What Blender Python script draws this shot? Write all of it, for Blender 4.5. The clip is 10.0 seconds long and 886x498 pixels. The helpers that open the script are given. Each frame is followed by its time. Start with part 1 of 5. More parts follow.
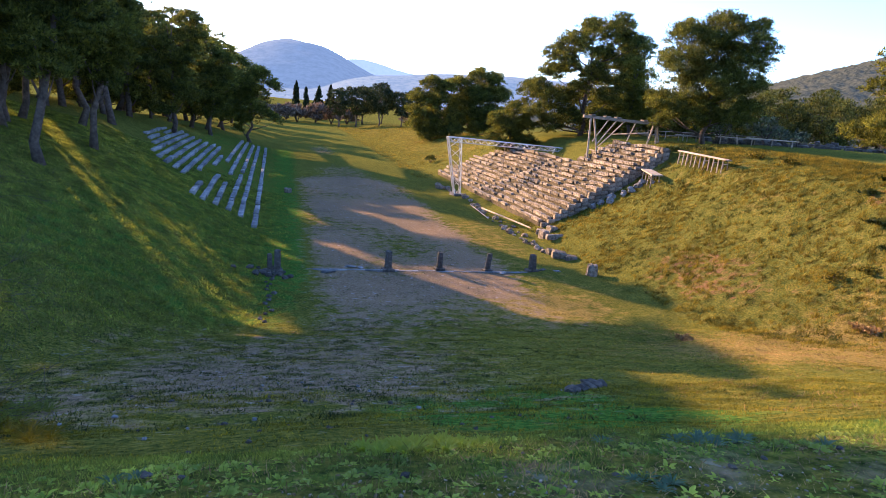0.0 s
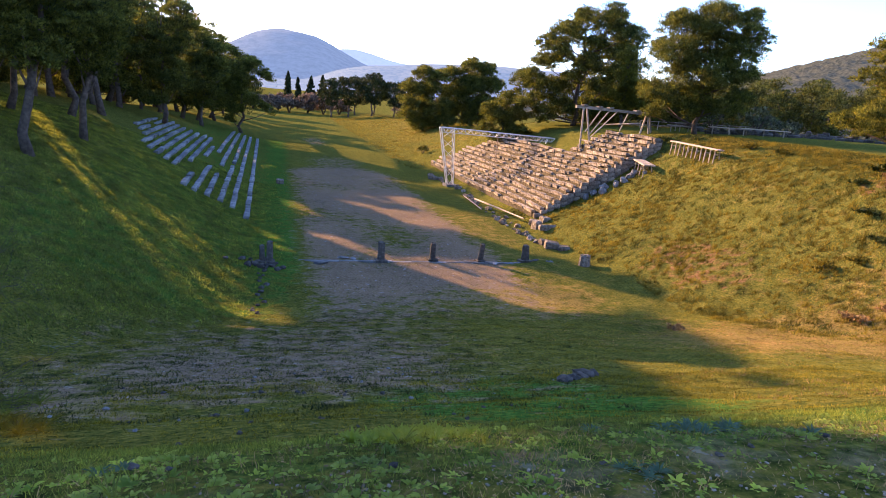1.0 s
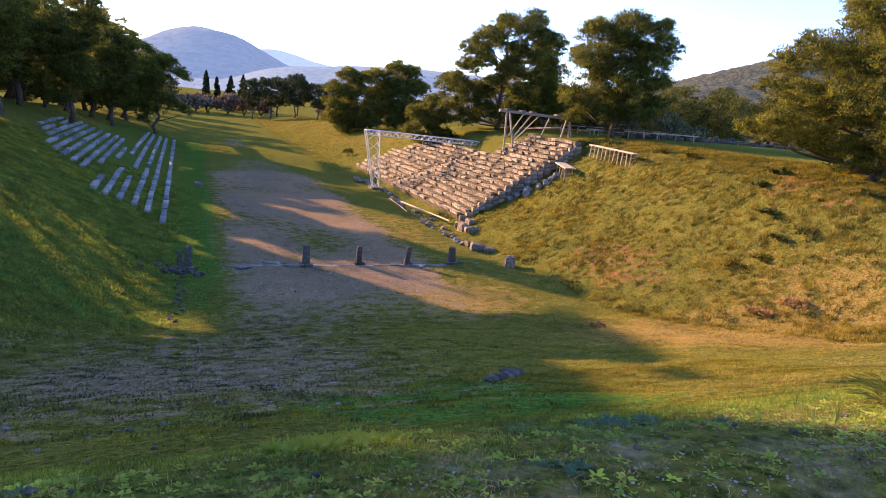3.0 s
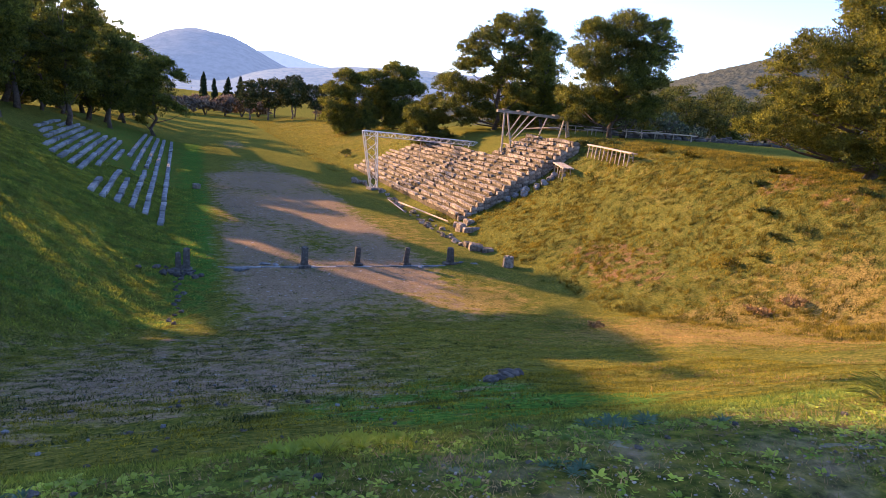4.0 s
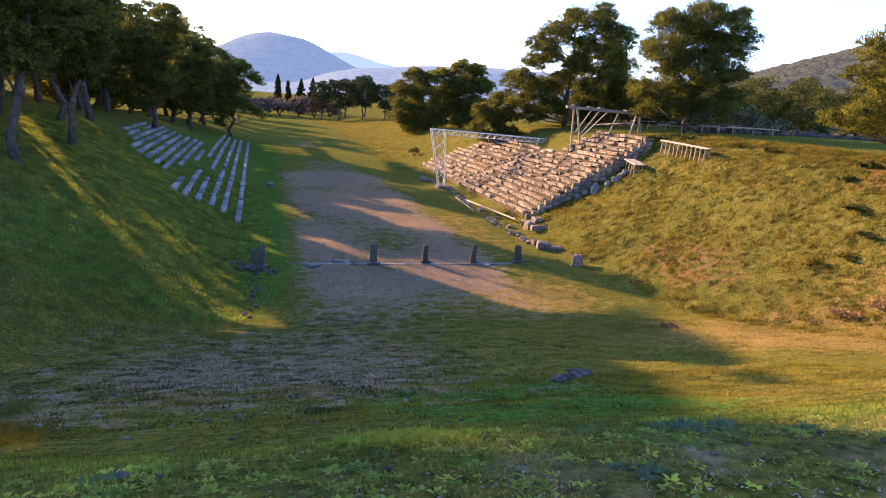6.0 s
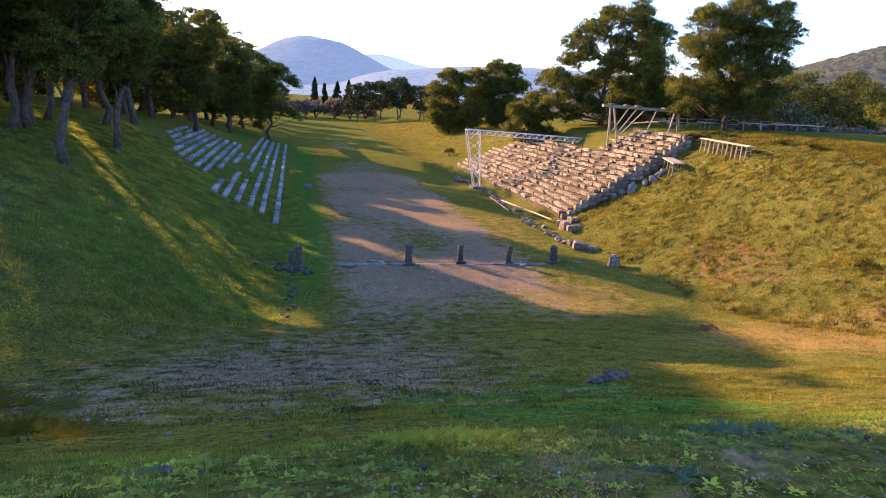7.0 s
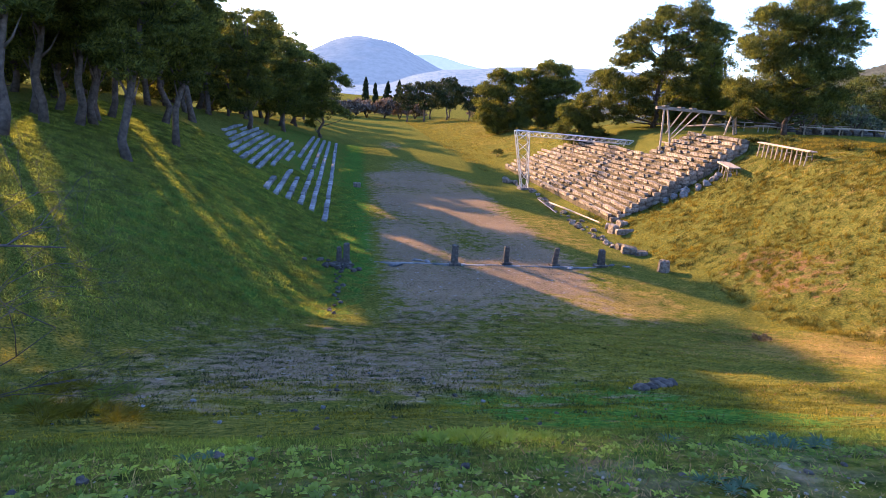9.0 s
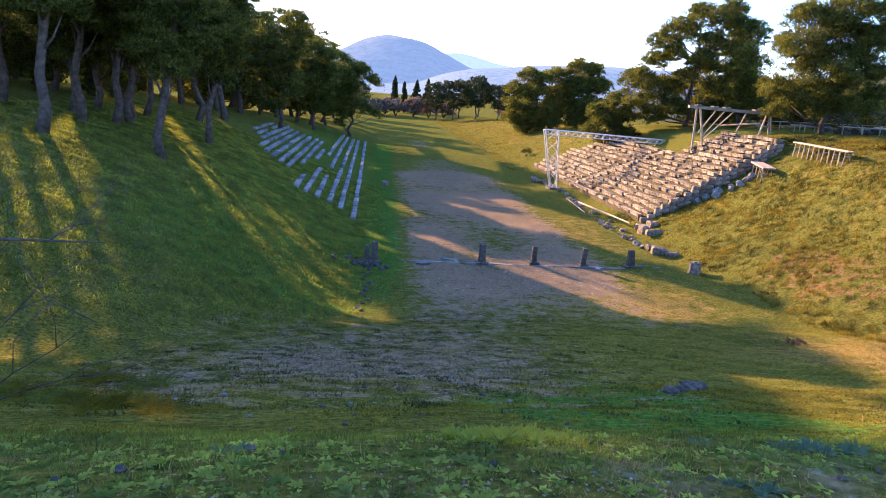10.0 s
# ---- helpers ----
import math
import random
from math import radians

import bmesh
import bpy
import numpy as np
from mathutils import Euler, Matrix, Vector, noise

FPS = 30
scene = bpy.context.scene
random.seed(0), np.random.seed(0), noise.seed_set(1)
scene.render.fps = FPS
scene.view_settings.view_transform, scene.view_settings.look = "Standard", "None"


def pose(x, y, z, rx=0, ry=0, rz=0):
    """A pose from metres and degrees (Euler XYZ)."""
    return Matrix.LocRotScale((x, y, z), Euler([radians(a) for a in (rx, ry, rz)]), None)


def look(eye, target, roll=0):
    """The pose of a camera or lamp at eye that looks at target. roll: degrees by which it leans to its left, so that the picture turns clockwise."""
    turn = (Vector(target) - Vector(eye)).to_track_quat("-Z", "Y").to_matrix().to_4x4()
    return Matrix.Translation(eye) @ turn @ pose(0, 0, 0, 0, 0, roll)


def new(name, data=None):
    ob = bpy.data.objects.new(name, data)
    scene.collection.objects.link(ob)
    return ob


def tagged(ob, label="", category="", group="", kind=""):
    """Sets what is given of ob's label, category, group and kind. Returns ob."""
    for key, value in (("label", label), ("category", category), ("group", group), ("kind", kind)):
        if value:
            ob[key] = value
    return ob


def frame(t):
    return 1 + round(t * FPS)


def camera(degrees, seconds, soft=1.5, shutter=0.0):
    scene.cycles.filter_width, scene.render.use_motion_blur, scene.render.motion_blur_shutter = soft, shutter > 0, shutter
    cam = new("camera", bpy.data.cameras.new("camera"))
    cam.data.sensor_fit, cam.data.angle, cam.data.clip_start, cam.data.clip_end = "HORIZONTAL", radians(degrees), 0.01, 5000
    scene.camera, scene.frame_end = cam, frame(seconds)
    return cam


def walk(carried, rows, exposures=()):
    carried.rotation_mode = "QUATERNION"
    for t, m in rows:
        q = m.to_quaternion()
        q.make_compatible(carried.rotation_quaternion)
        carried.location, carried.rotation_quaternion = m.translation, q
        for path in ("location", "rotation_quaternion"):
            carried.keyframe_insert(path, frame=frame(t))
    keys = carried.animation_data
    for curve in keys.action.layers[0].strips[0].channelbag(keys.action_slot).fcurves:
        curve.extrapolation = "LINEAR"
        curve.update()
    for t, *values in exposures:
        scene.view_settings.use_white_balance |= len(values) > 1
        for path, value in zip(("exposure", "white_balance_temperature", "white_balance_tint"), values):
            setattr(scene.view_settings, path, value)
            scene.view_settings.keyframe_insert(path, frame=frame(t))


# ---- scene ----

cam = camera(69.10, 10.0, soft=0.5)

# hand-held pan from the top of the end bank: seconds, x, y, z, tilt, roll, turn
PATH = [
    (0, -0.064, -0.027, 11.014, 77.550, -4.467, -13.518),
    (0.5, -0.053, -0.020, 11.010, 77.498, -4.581, -13.869),
    (1, -0.037, -0.024, 11.010, 76.782, -4.436, -14.146),
    (1.5, -0.016, -0.014, 11.008, 76.888, -4.541, -15.230),
    (2, -0.006, -0.005, 11.005, 77.287, -4.817, -17.764),
    (2.5, 0.000, 0.000, 11.000, 77.521, -5.259, -19.492),
    (2.7, -0.002, -0.000, 11.001, 77.555, -5.374, -20.217),
    (3.8, -0.014, -0.000, 11.004, 77.587, -5.023, -20.953),
    (4, -0.017, -0.000, 11.005, 77.632, -4.895, -20.875),
    (4.5, -0.020, 0.001, 11.004, 77.470, -4.441, -19.008),
    (5, -0.026, -0.004, 11.004, 77.294, -4.435, -17.498),
    (5.2, -0.026, -0.004, 11.004, 77.217, -4.292, -17.101),
    (6.3, -0.027, -0.006, 11.005, 76.926, -3.572, -13.870),
    (6.5, -0.027, -0.007, 11.005, 76.887, -3.287, -13.106),
    (7, -0.029, -0.018, 11.006, 76.846, -3.105, -11.936),
    (7.5, -0.031, -0.025, 11.006, 76.914, -3.316, -11.140),
    (8, -0.043, -0.029, 11.007, 76.865, -3.813, -10.373),
    (8.5, -0.041, -0.022, 11.003, 76.794, -3.814, -9.775),
    (9, -0.044, -0.039, 11.008, 76.632, -3.544, -7.627),
    (9.5, -0.054, -0.045, 11.008, 76.484, -3.605, -6.164),
    (10, -0.059, -0.061, 11.014, 76.375, -3.539, -5.116),
]
walk(cam, [(t, pose(x, y, z, a, b, c)) for t, x, y, z, a, b, c in PATH], [(0.0, 2.0, 5150, 24), (1.0, 2.0, 5450, 29), (2.5, 1.97, 5500, 30), (5.0, 1.99, 5500, 30), (6.5, 2.06, 5500, 30), (8.0, 2.18, 5250, 26), (10.0, 2.28, 5200, 27)])

# ---- low afternoon sun from ahead on the left, clear sky ----
SUN_AZ, SUN_EL = radians(30.6), radians(16.3)     # turned left of the track, above the horizon
SUN_DIR = Vector((-math.sin(SUN_AZ) * math.cos(SUN_EL), math.cos(SUN_AZ) * math.cos(SUN_EL), math.sin(SUN_EL)))
world = bpy.data.worlds.new("world")
scene.world = world
world.use_nodes = True
wn = world.node_tree
sky = wn.nodes.new("ShaderNodeTexSky")
sky.sky_type = "NISHITA"
sky.sun_disc = False
sky.sun_elevation = SUN_EL
sky.sun_rotation = -SUN_AZ
sky.air_density, sky.dust_density, sky.ozone_density = 1.0, 0.8, 3.2
wn.links.new(sky.outputs[0], wn.nodes["Background"].inputs[0])
wn.nodes["Background"].inputs[1].default_value = 0.132
sun = new("sun", bpy.data.lights.new("sun", "SUN"))
sun.data.energy, sun.data.angle, sun.data.color = 5.0, radians(0.6), (1.0, 0.59, 0.21)
sun.matrix_world = look(SUN_DIR * 100, (0, 0, 0))

# ---- the lie of the land: a track between grassy banks, x across, y along ----
def soft_max(a, b, k):
    h = np.clip(0.5 + 0.5 * (a - b) / k, 0, 1)
    return b * (1 - h) + a * h + k * h * (1 - h)


def smooth(x, xs, zs, w=0.0):
    if w <= 0:
        return np.interp(x, xs, zs)
    return sum(np.interp(x + w * o, xs, zs) for o in (-1, -0.6, -0.2, 0.2, 0.6, 1)) / 6


def height(x, y):
    x, y = np.asarray(x, float), np.asarray(y, float)
    end = smooth(y, (-400, -20, 1.9, 3.0, 5.0, 10.0, 16.0, 22.0, 30.5, 34.0), (11.0, 9.9, 9.55, 9.2, 8.1, 5.8, 3.75, 2.1, 0.0, -0.7), 0.5)
    end = np.where(y < 60, end, -3.0)
    fall_r = smooth(y, (72, 98, 120, 180, 260, 330), (1.0, 0.95, 0.62, 0.42, 0.2, 0.1), 6.0)
    right = smooth(x, (21.5, 24.0, 28.6, 33.2, 36.8, 42.0, 60.0, 120.0, 400.0), (-0.5, 0.75, 2.9, 5.9, 8.3, 9.15, 9.7, 10.4, 16.0), 0.6) * fall_r
    fall_l = smooth(y, (14, 52, 95, 150, 200, 260), (1.12, 1.0, 0.97, 0.5, 0.3, 0.15), 8.0)
    left = smooth(-x, (0.5, 2.25, 7.5, 13.3, 19.5, 28.8, 66.0, 150.0, 400.0), (-0.5, 0.15, 2.3, 4.7, 6.95, 8.8, 11.0, 16.0, 30.0), 0.6) * fall_l
    z = soft_max(soft_max(right, left, 0.6), 0.0 * x, 0.5) - 0.02
    return soft_max(z, end, 0.7)


def farther(x, y):
    """Spreads the shady bank outwards: 1 at its foot, 1.2 at its brow."""
    return 1 + 0.2 * min(max(-x / 22, 0), 1) * min(1, max(0, (170 - y) / 40))


def wob(x, y, s, seed):
    """Smooth uneven field of about -1 to 1."""
    r = np.random.default_rng(seed)
    z = 0 * x
    for k in range(7):
        a, p, q = r.uniform(0, 6.28), r.uniform(0, 6.28), s * r.uniform(0.6, 2.2)
        z = z + np.sin((x * math.cos(a) + y * math.sin(a)) * q + p + 0.8 * np.sin(x * q * 0.37 + y * q * 0.53 + p))
    return z / 3.2


def surface(x, y):
    """The ground with its bumps and hollows."""
    x, y = np.asarray(x, float), np.asarray(y, float)
    d = np.hypot(x, y)
    near = np.clip((110 - d) / 60, 0, 1)
    return height(x, y) + near * (wob(x, y, 1.1, 8) * 0.045 + wob(x, y, 3.6, 9) * 0.018 * np.clip(d / 6, 0, 1)) + wob(x, y, 0.25, 5) * 0.07 * np.clip(d / 20, 0, 1) * np.clip((x - 20) / 5, 0.25, 1) \
        - 0.35 * np.exp(-((x - 17.0) / 1.3) ** 2 - ((y - 24.6) / 0.6) ** 2)

# ---- materials ----
def material(name, rough=0.9):
    m = bpy.data.materials.new(name)
    m.use_nodes = True
    b = m.node_tree.nodes["Principled BSDF"]
    b.inputs["Roughness"].default_value = rough
    b.inputs["Specular IOR Level"].default_value = 0.25
    return m, m.node_tree, b


def link(nt, a, b):
    nt.links.new(a, b)


def noise_node(nt, scale, detail=4.0, rough=0.6, coord="Object"):
    tc = nt.nodes.new("ShaderNodeTexCoord")
    n = nt.nodes.new("ShaderNodeTexNoise")
    n.inputs["Scale"].default_value, n.inputs["Detail"].default_value, n.inputs["Roughness"].default_value = scale, detail, rough
    link(nt, tc.outputs[coord], n.inputs["Vector"])
    return n.outputs["Fac"]


def ramp(nt, fac, stops):
    r = nt.nodes.new("ShaderNodeValToRGB")
    while len(r.color_ramp.elements) < len(stops):
        r.color_ramp.elements.new(0.5)
    for e, (p, c) in zip(r.color_ramp.elements, stops):
        e.position, e.color = p, (*c, 1) if len(c) == 3 else c
    link(nt, fac, r.inputs[0])
    return r.outputs[0]


def grey(nt, fac, lo, hi):
    return ramp(nt, fac, ((lo, (0, 0, 0)), (hi, (1, 1, 1))))


def mix(nt, fac, a, b, mode="MIX"):
    n = nt.nodes.new("ShaderNodeMix")
    n.data_type, n.blend_type = "RGBA", mode
    for s, v in ((n.inputs[0], fac), (n.inputs[6], a), (n.inputs[7], b)):
        if isinstance(v, (int, float)):
            s.default_value = v
        elif isinstance(v, tuple):
            s.default_value = (*v, 1)
        else:
            link(nt, v, s)
    return n.outputs[2]


def calc(nt, op, a, b):
    n = nt.nodes.new("ShaderNodeMath")
    n.operation, n.use_clamp = op, False
    for s, v in ((n.inputs[0], a), (n.inputs[1], b)):
        if isinstance(v, (int, float)):
            s.default_value = v
        else:
            link(nt, v, s)
    return n.outputs[0]


def bump(nt, b, fac, strength, distance):
    n = nt.nodes.new("ShaderNodeBump")
    n.inputs["Strength"].default_value, n.inputs["Distance"].default_value = strength, distance
    link(nt, fac, n.inputs["Height"])
    link(nt, n.outputs[0], b.inputs["Normal"])


def random_of(nt, which="object"):
    if which == "object":
        return nt.nodes.new("ShaderNodeObjectInfo").outputs["Random"]
    return nt.nodes.new("ShaderNodeNewGeometry").outputs["Random Per Island"]


def simple(name, stops, scale=6.0, rough=0.9, bumped=0.3, size=0.02, vary=None, metal=0.0):
    m, nt, b = material(name, rough)
    f = noise_node(nt, scale, 6)
    col = ramp(nt, f, stops)
    if vary:
        col = mix(nt, 1.0, col, ramp(nt, random_of(nt, vary), ((0, (0.55, 0.54, 0.52)), (1, (1.3, 1.26, 1.2)))), "MULTIPLY")
    link(nt, col, b.inputs["Base Color"])
    b.inputs["Metallic"].default_value = metal
    if bumped:
        bump(nt, b, noise_node(nt, scale * 6, 5), bumped, size)
    return m


def leafy(name, dark, light, through_colour, share=0.35, rough=0.7):
    """Foliage: every leaf or needle tuft has its own shade, and lets some light through."""
    m, nt, b = material(name, rough)
    b.inputs["Specular IOR Level"].default_value = 0.08
    col = ramp(nt, random_of(nt, "island"), ((0, dark), (1, light)))
    big = noise_node(nt, 0.8, 3)
    col = mix(nt, 1.0, col, ramp(nt, big, ((0.36, (0.45, 0.5, 0.55)), (0.64, (1.5, 1.4, 1.1)))), "MULTIPLY")
    link(nt, col, b.inputs["Base Color"])
    t = nt.nodes.new("ShaderNodeBsdfTranslucent")
    link(nt, mix(nt, 1.0, col, through_colour, "MULTIPLY"), t.inputs[0])
    ms = nt.nodes.new("ShaderNodeMixShader")
    ms.inputs[0].default_value = share
    link(nt, b.outputs[0], ms.inputs[1])
    link(nt, t.outputs[0], ms.inputs[2])
    link(nt, ms.outputs[0], nt.nodes["Material Output"].inputs[0])
    return m


def ground_material():
    m, nt, b = material("turf_and_soil", 1.0)
    b.inputs["Specular IOR Level"].default_value = 0.0
    at = {}
    for k in ("bare", "dry", "red", "lush"):
        a = nt.nodes.new("ShaderNodeAttribute")
        a.attribute_name = k
        at[k] = a.outputs["Fac"]
    fine, mid, big = noise_node(nt, 9.0, 8, 0.7), noise_node(nt, 1.3, 6, 0.65), noise_node(nt, 0.16, 4)
    grass = ramp(nt, fine, ((0.34, (0.022, 0.034, 0.010)), (0.48, (0.098, 0.106, 0.020)), (0.64, (0.22, 0.182, 0.034))))
    grass = mix(nt, 1.0, grass, ramp(nt, mid, ((0.3, (0.7, 0.75, 0.7)), (0.7, (1.3, 1.2, 1.15)))), "MULTIPLY")
    lush = ramp(nt, fine, ((0.34, (0.016, 0.042, 0.008)), (0.5, (0.055, 0.125, 0.018)), (0.66, (0.130, 0.190, 0.030))))
    straw = ramp(nt, fine, ((0.34, (0.070, 0.055, 0.014)), (0.5, (0.20, 0.145, 0.036)), (0.66, (0.32, 0.23, 0.065))))
    soil = ramp(nt, fine, ((0.30, (0.095, 0.066, 0.037)), (0.5, (0.215, 0.152, 0.088)), (0.70, (0.32, 0.232, 0.142))))
    red = ramp(nt, fine, ((0.32, (0.09, 0.050, 0.020)), (0.5, (0.19, 0.105, 0.045)), (0.68, (0.29, 0.18, 0.08))))

    def cover(base, over, key, soft, n):
        s = calc(nt, "ADD", at[key], calc(nt, "MULTIPLY", calc(nt, "SUBTRACT", n, 0.5), soft))
        return mix(nt, grey(nt, s, 0.35, 0.65), base, over)
    col = cover(grass, lush, "lush", 1.6, mid)
    col = cover(col, straw, "dry", 2.2, mid)
    col = cover(col, soil, "bare", 1.8, mid)
    col = cover(col, red, "red", 2.2, mid)
    col = mix(nt, 1.0, col, ramp(nt, big, ((0.3, (0.86, 0.88, 0.9)), (0.7, (1.12, 1.1, 1.05)))), "MULTIPLY")
    v = nt.nodes.new("ShaderNodeTexVoronoi")                      # scattered pebbles
    v.inputs["Scale"].default_value = 7.0
    link(nt, nt.nodes.new("ShaderNodeTexCoord").outputs["Object"], v.inputs["Vector"])
    peb = calc(nt, "MULTIPLY", grey(nt, v.outputs["Distance"], 0.16, 0.09), calc(nt, "GREATER_THAN", noise_node(nt, 3.1, 2), 0.66))
    col = mix(nt, calc(nt, "MULTIPLY", peb, calc(nt, "MULTIPLY", at["bare"], 0.8)), col, (0.36, 0.32, 0.29))
    link(nt, col, b.inputs["Base Color"])
    hgt = calc(nt, "ADD", calc(nt, "MULTIPLY", fine, 0.5), calc(nt, "MULTIPLY", mid, 0.6))
    bump(nt, b, hgt, 1.0, 0.13)
    return m


M_GROUND = ground_material()
M_NEEDLE = leafy("pine_needles", (0.030, 0.042, 0.015), (0.145, 0.158, 0.036), (1.4, 1.3, 0.5), 0.40)
# lighter copy of pine_needles, makes up for weak sunlight on the brow pine
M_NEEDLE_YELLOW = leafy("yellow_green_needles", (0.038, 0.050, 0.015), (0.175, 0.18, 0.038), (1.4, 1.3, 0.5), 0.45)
M_NEEDLE_FAR = leafy("conifer_needles_dark", (0.015, 0.026, 0.014), (0.05, 0.065, 0.026), (1.2, 1.1, 0.6), 0.2)
M_OLIVE = leafy("olive_leaves", (0.05, 0.062, 0.038), (0.17, 0.18, 0.12), (1.1, 1.1, 0.6), 0.25)
M_TWIG = leafy("bare_twigs", (0.10, 0.075, 0.06), (0.23, 0.18, 0.15), (1.0, 0.9, 0.8), 0.2)
M_SCRUB = leafy("scrub_leaves", (0.025, 0.038, 0.012), (0.12, 0.13, 0.032), (1.3, 1.2, 0.5), 0.25)
M_GRASS = leafy("grass_blades", (0.056, 0.084, 0.018), (0.26, 0.28, 0.058), (1.5, 1.5, 0.5), 0.4)
M_TURF = leafy("short_turf_blades", (0.045, 0.055, 0.007), (0.26, 0.215, 0.020), (1.5, 1.4, 0.5), 0.35)
M_TUSSOCK = leafy("tussock_blades", (0.055, 0.058, 0.010), (0.24, 0.20, 0.028), (1.4, 1.2, 0.5), 0.35)
M_STRAW = leafy("dry_straw", (0.17, 0.115, 0.055), (0.42, 0.29, 0.14), (1.2, 1.0, 0.6), 0.3)
M_WEED = leafy("weed_leaves", (0.12, 0.18, 0.024), (0.38, 0.42, 0.07), (1.4, 1.5, 0.4), 0.4, 0.5)
M_GLAUCOUS = leafy("blue_green_leaves", (0.05, 0.09, 0.05), (0.14, 0.20, 0.12), (1.0, 1.2, 0.8), 0.25, 0.5)
M_BARK = simple("pine_bark", ((0.3, (0.035, 0.026, 0.020)), (0.55, (0.10, 0.075, 0.058)), (0.75, (0.17, 0.13, 0.10))), 3.0, 0.95, 0.8, 0.05)
M_STONE = simple("weathered_limestone", ((0.28, (0.07, 0.054, 0.040)), (0.45, (0.185, 0.148, 0.108)), (0.6, (0.33, 0.275, 0.21)), (0.78, (0.13, 0.11, 0.085))), 3.4, 0.92, 0.7, 0.03, "object")
M_STONE_JOINED = simple("weathered_limestone_heap", ((0.28, (0.07, 0.054, 0.040)), (0.45, (0.185, 0.148, 0.108)), (0.6, (0.33, 0.275, 0.21)), (0.78, (0.13, 0.11, 0.085))), 3.4, 0.92, 0.7, 0.03, "island")
M_STONE_GREY = simple("lichened_grey_limestone", ((0.25, (0.07, 0.068, 0.065)), (0.45, (0.175, 0.17, 0.162)), (0.62, (0.28, 0.27, 0.257)), (0.8, (0.13, 0.127, 0.12))), 2.6, 0.92, 0.7, 0.03, "object")
M_STONE_DARK = simple("dark_weathered_pillar_stone", ((0.3, (0.038, 0.033, 0.028)), (0.55, (0.10, 0.086, 0.07)), (0.75, (0.19, 0.165, 0.135))), 5.0, 0.92, 0.8, 0.03, "object")
M_RUBBLE = simple("earth_and_rubble", ((0.3, (0.03, 0.024, 0.015)), (0.5, (0.085, 0.066, 0.036)), (0.7, (0.15, 0.115, 0.07))), 3.0, 0.95, 0.9, 0.08)
M_TIMBER = simple("sun_bleached_timber", ((0.3, (0.24, 0.185, 0.13)), (0.55, (0.40, 0.325, 0.24)), (0.75, (0.50, 0.42, 0.33))), 7.0, 0.8, 0.4, 0.01, "object")
M_STEEL = simple("painted_grey_steel", ((0.3, (0.50, 0.49, 0.47)), (0.7, (0.66, 0.65, 0.63))), 8.0, 0.45, 0.1, 0.004, "object", 0.3)
M_RUST = simple("brownish_steel_rail", ((0.3, (0.16, 0.11, 0.085)), (0.7, (0.33, 0.25, 0.2))), 8.0, 0.6, 0.2, 0.005)

# ---- building helpers ----
rng = np.random.default_rng(7)


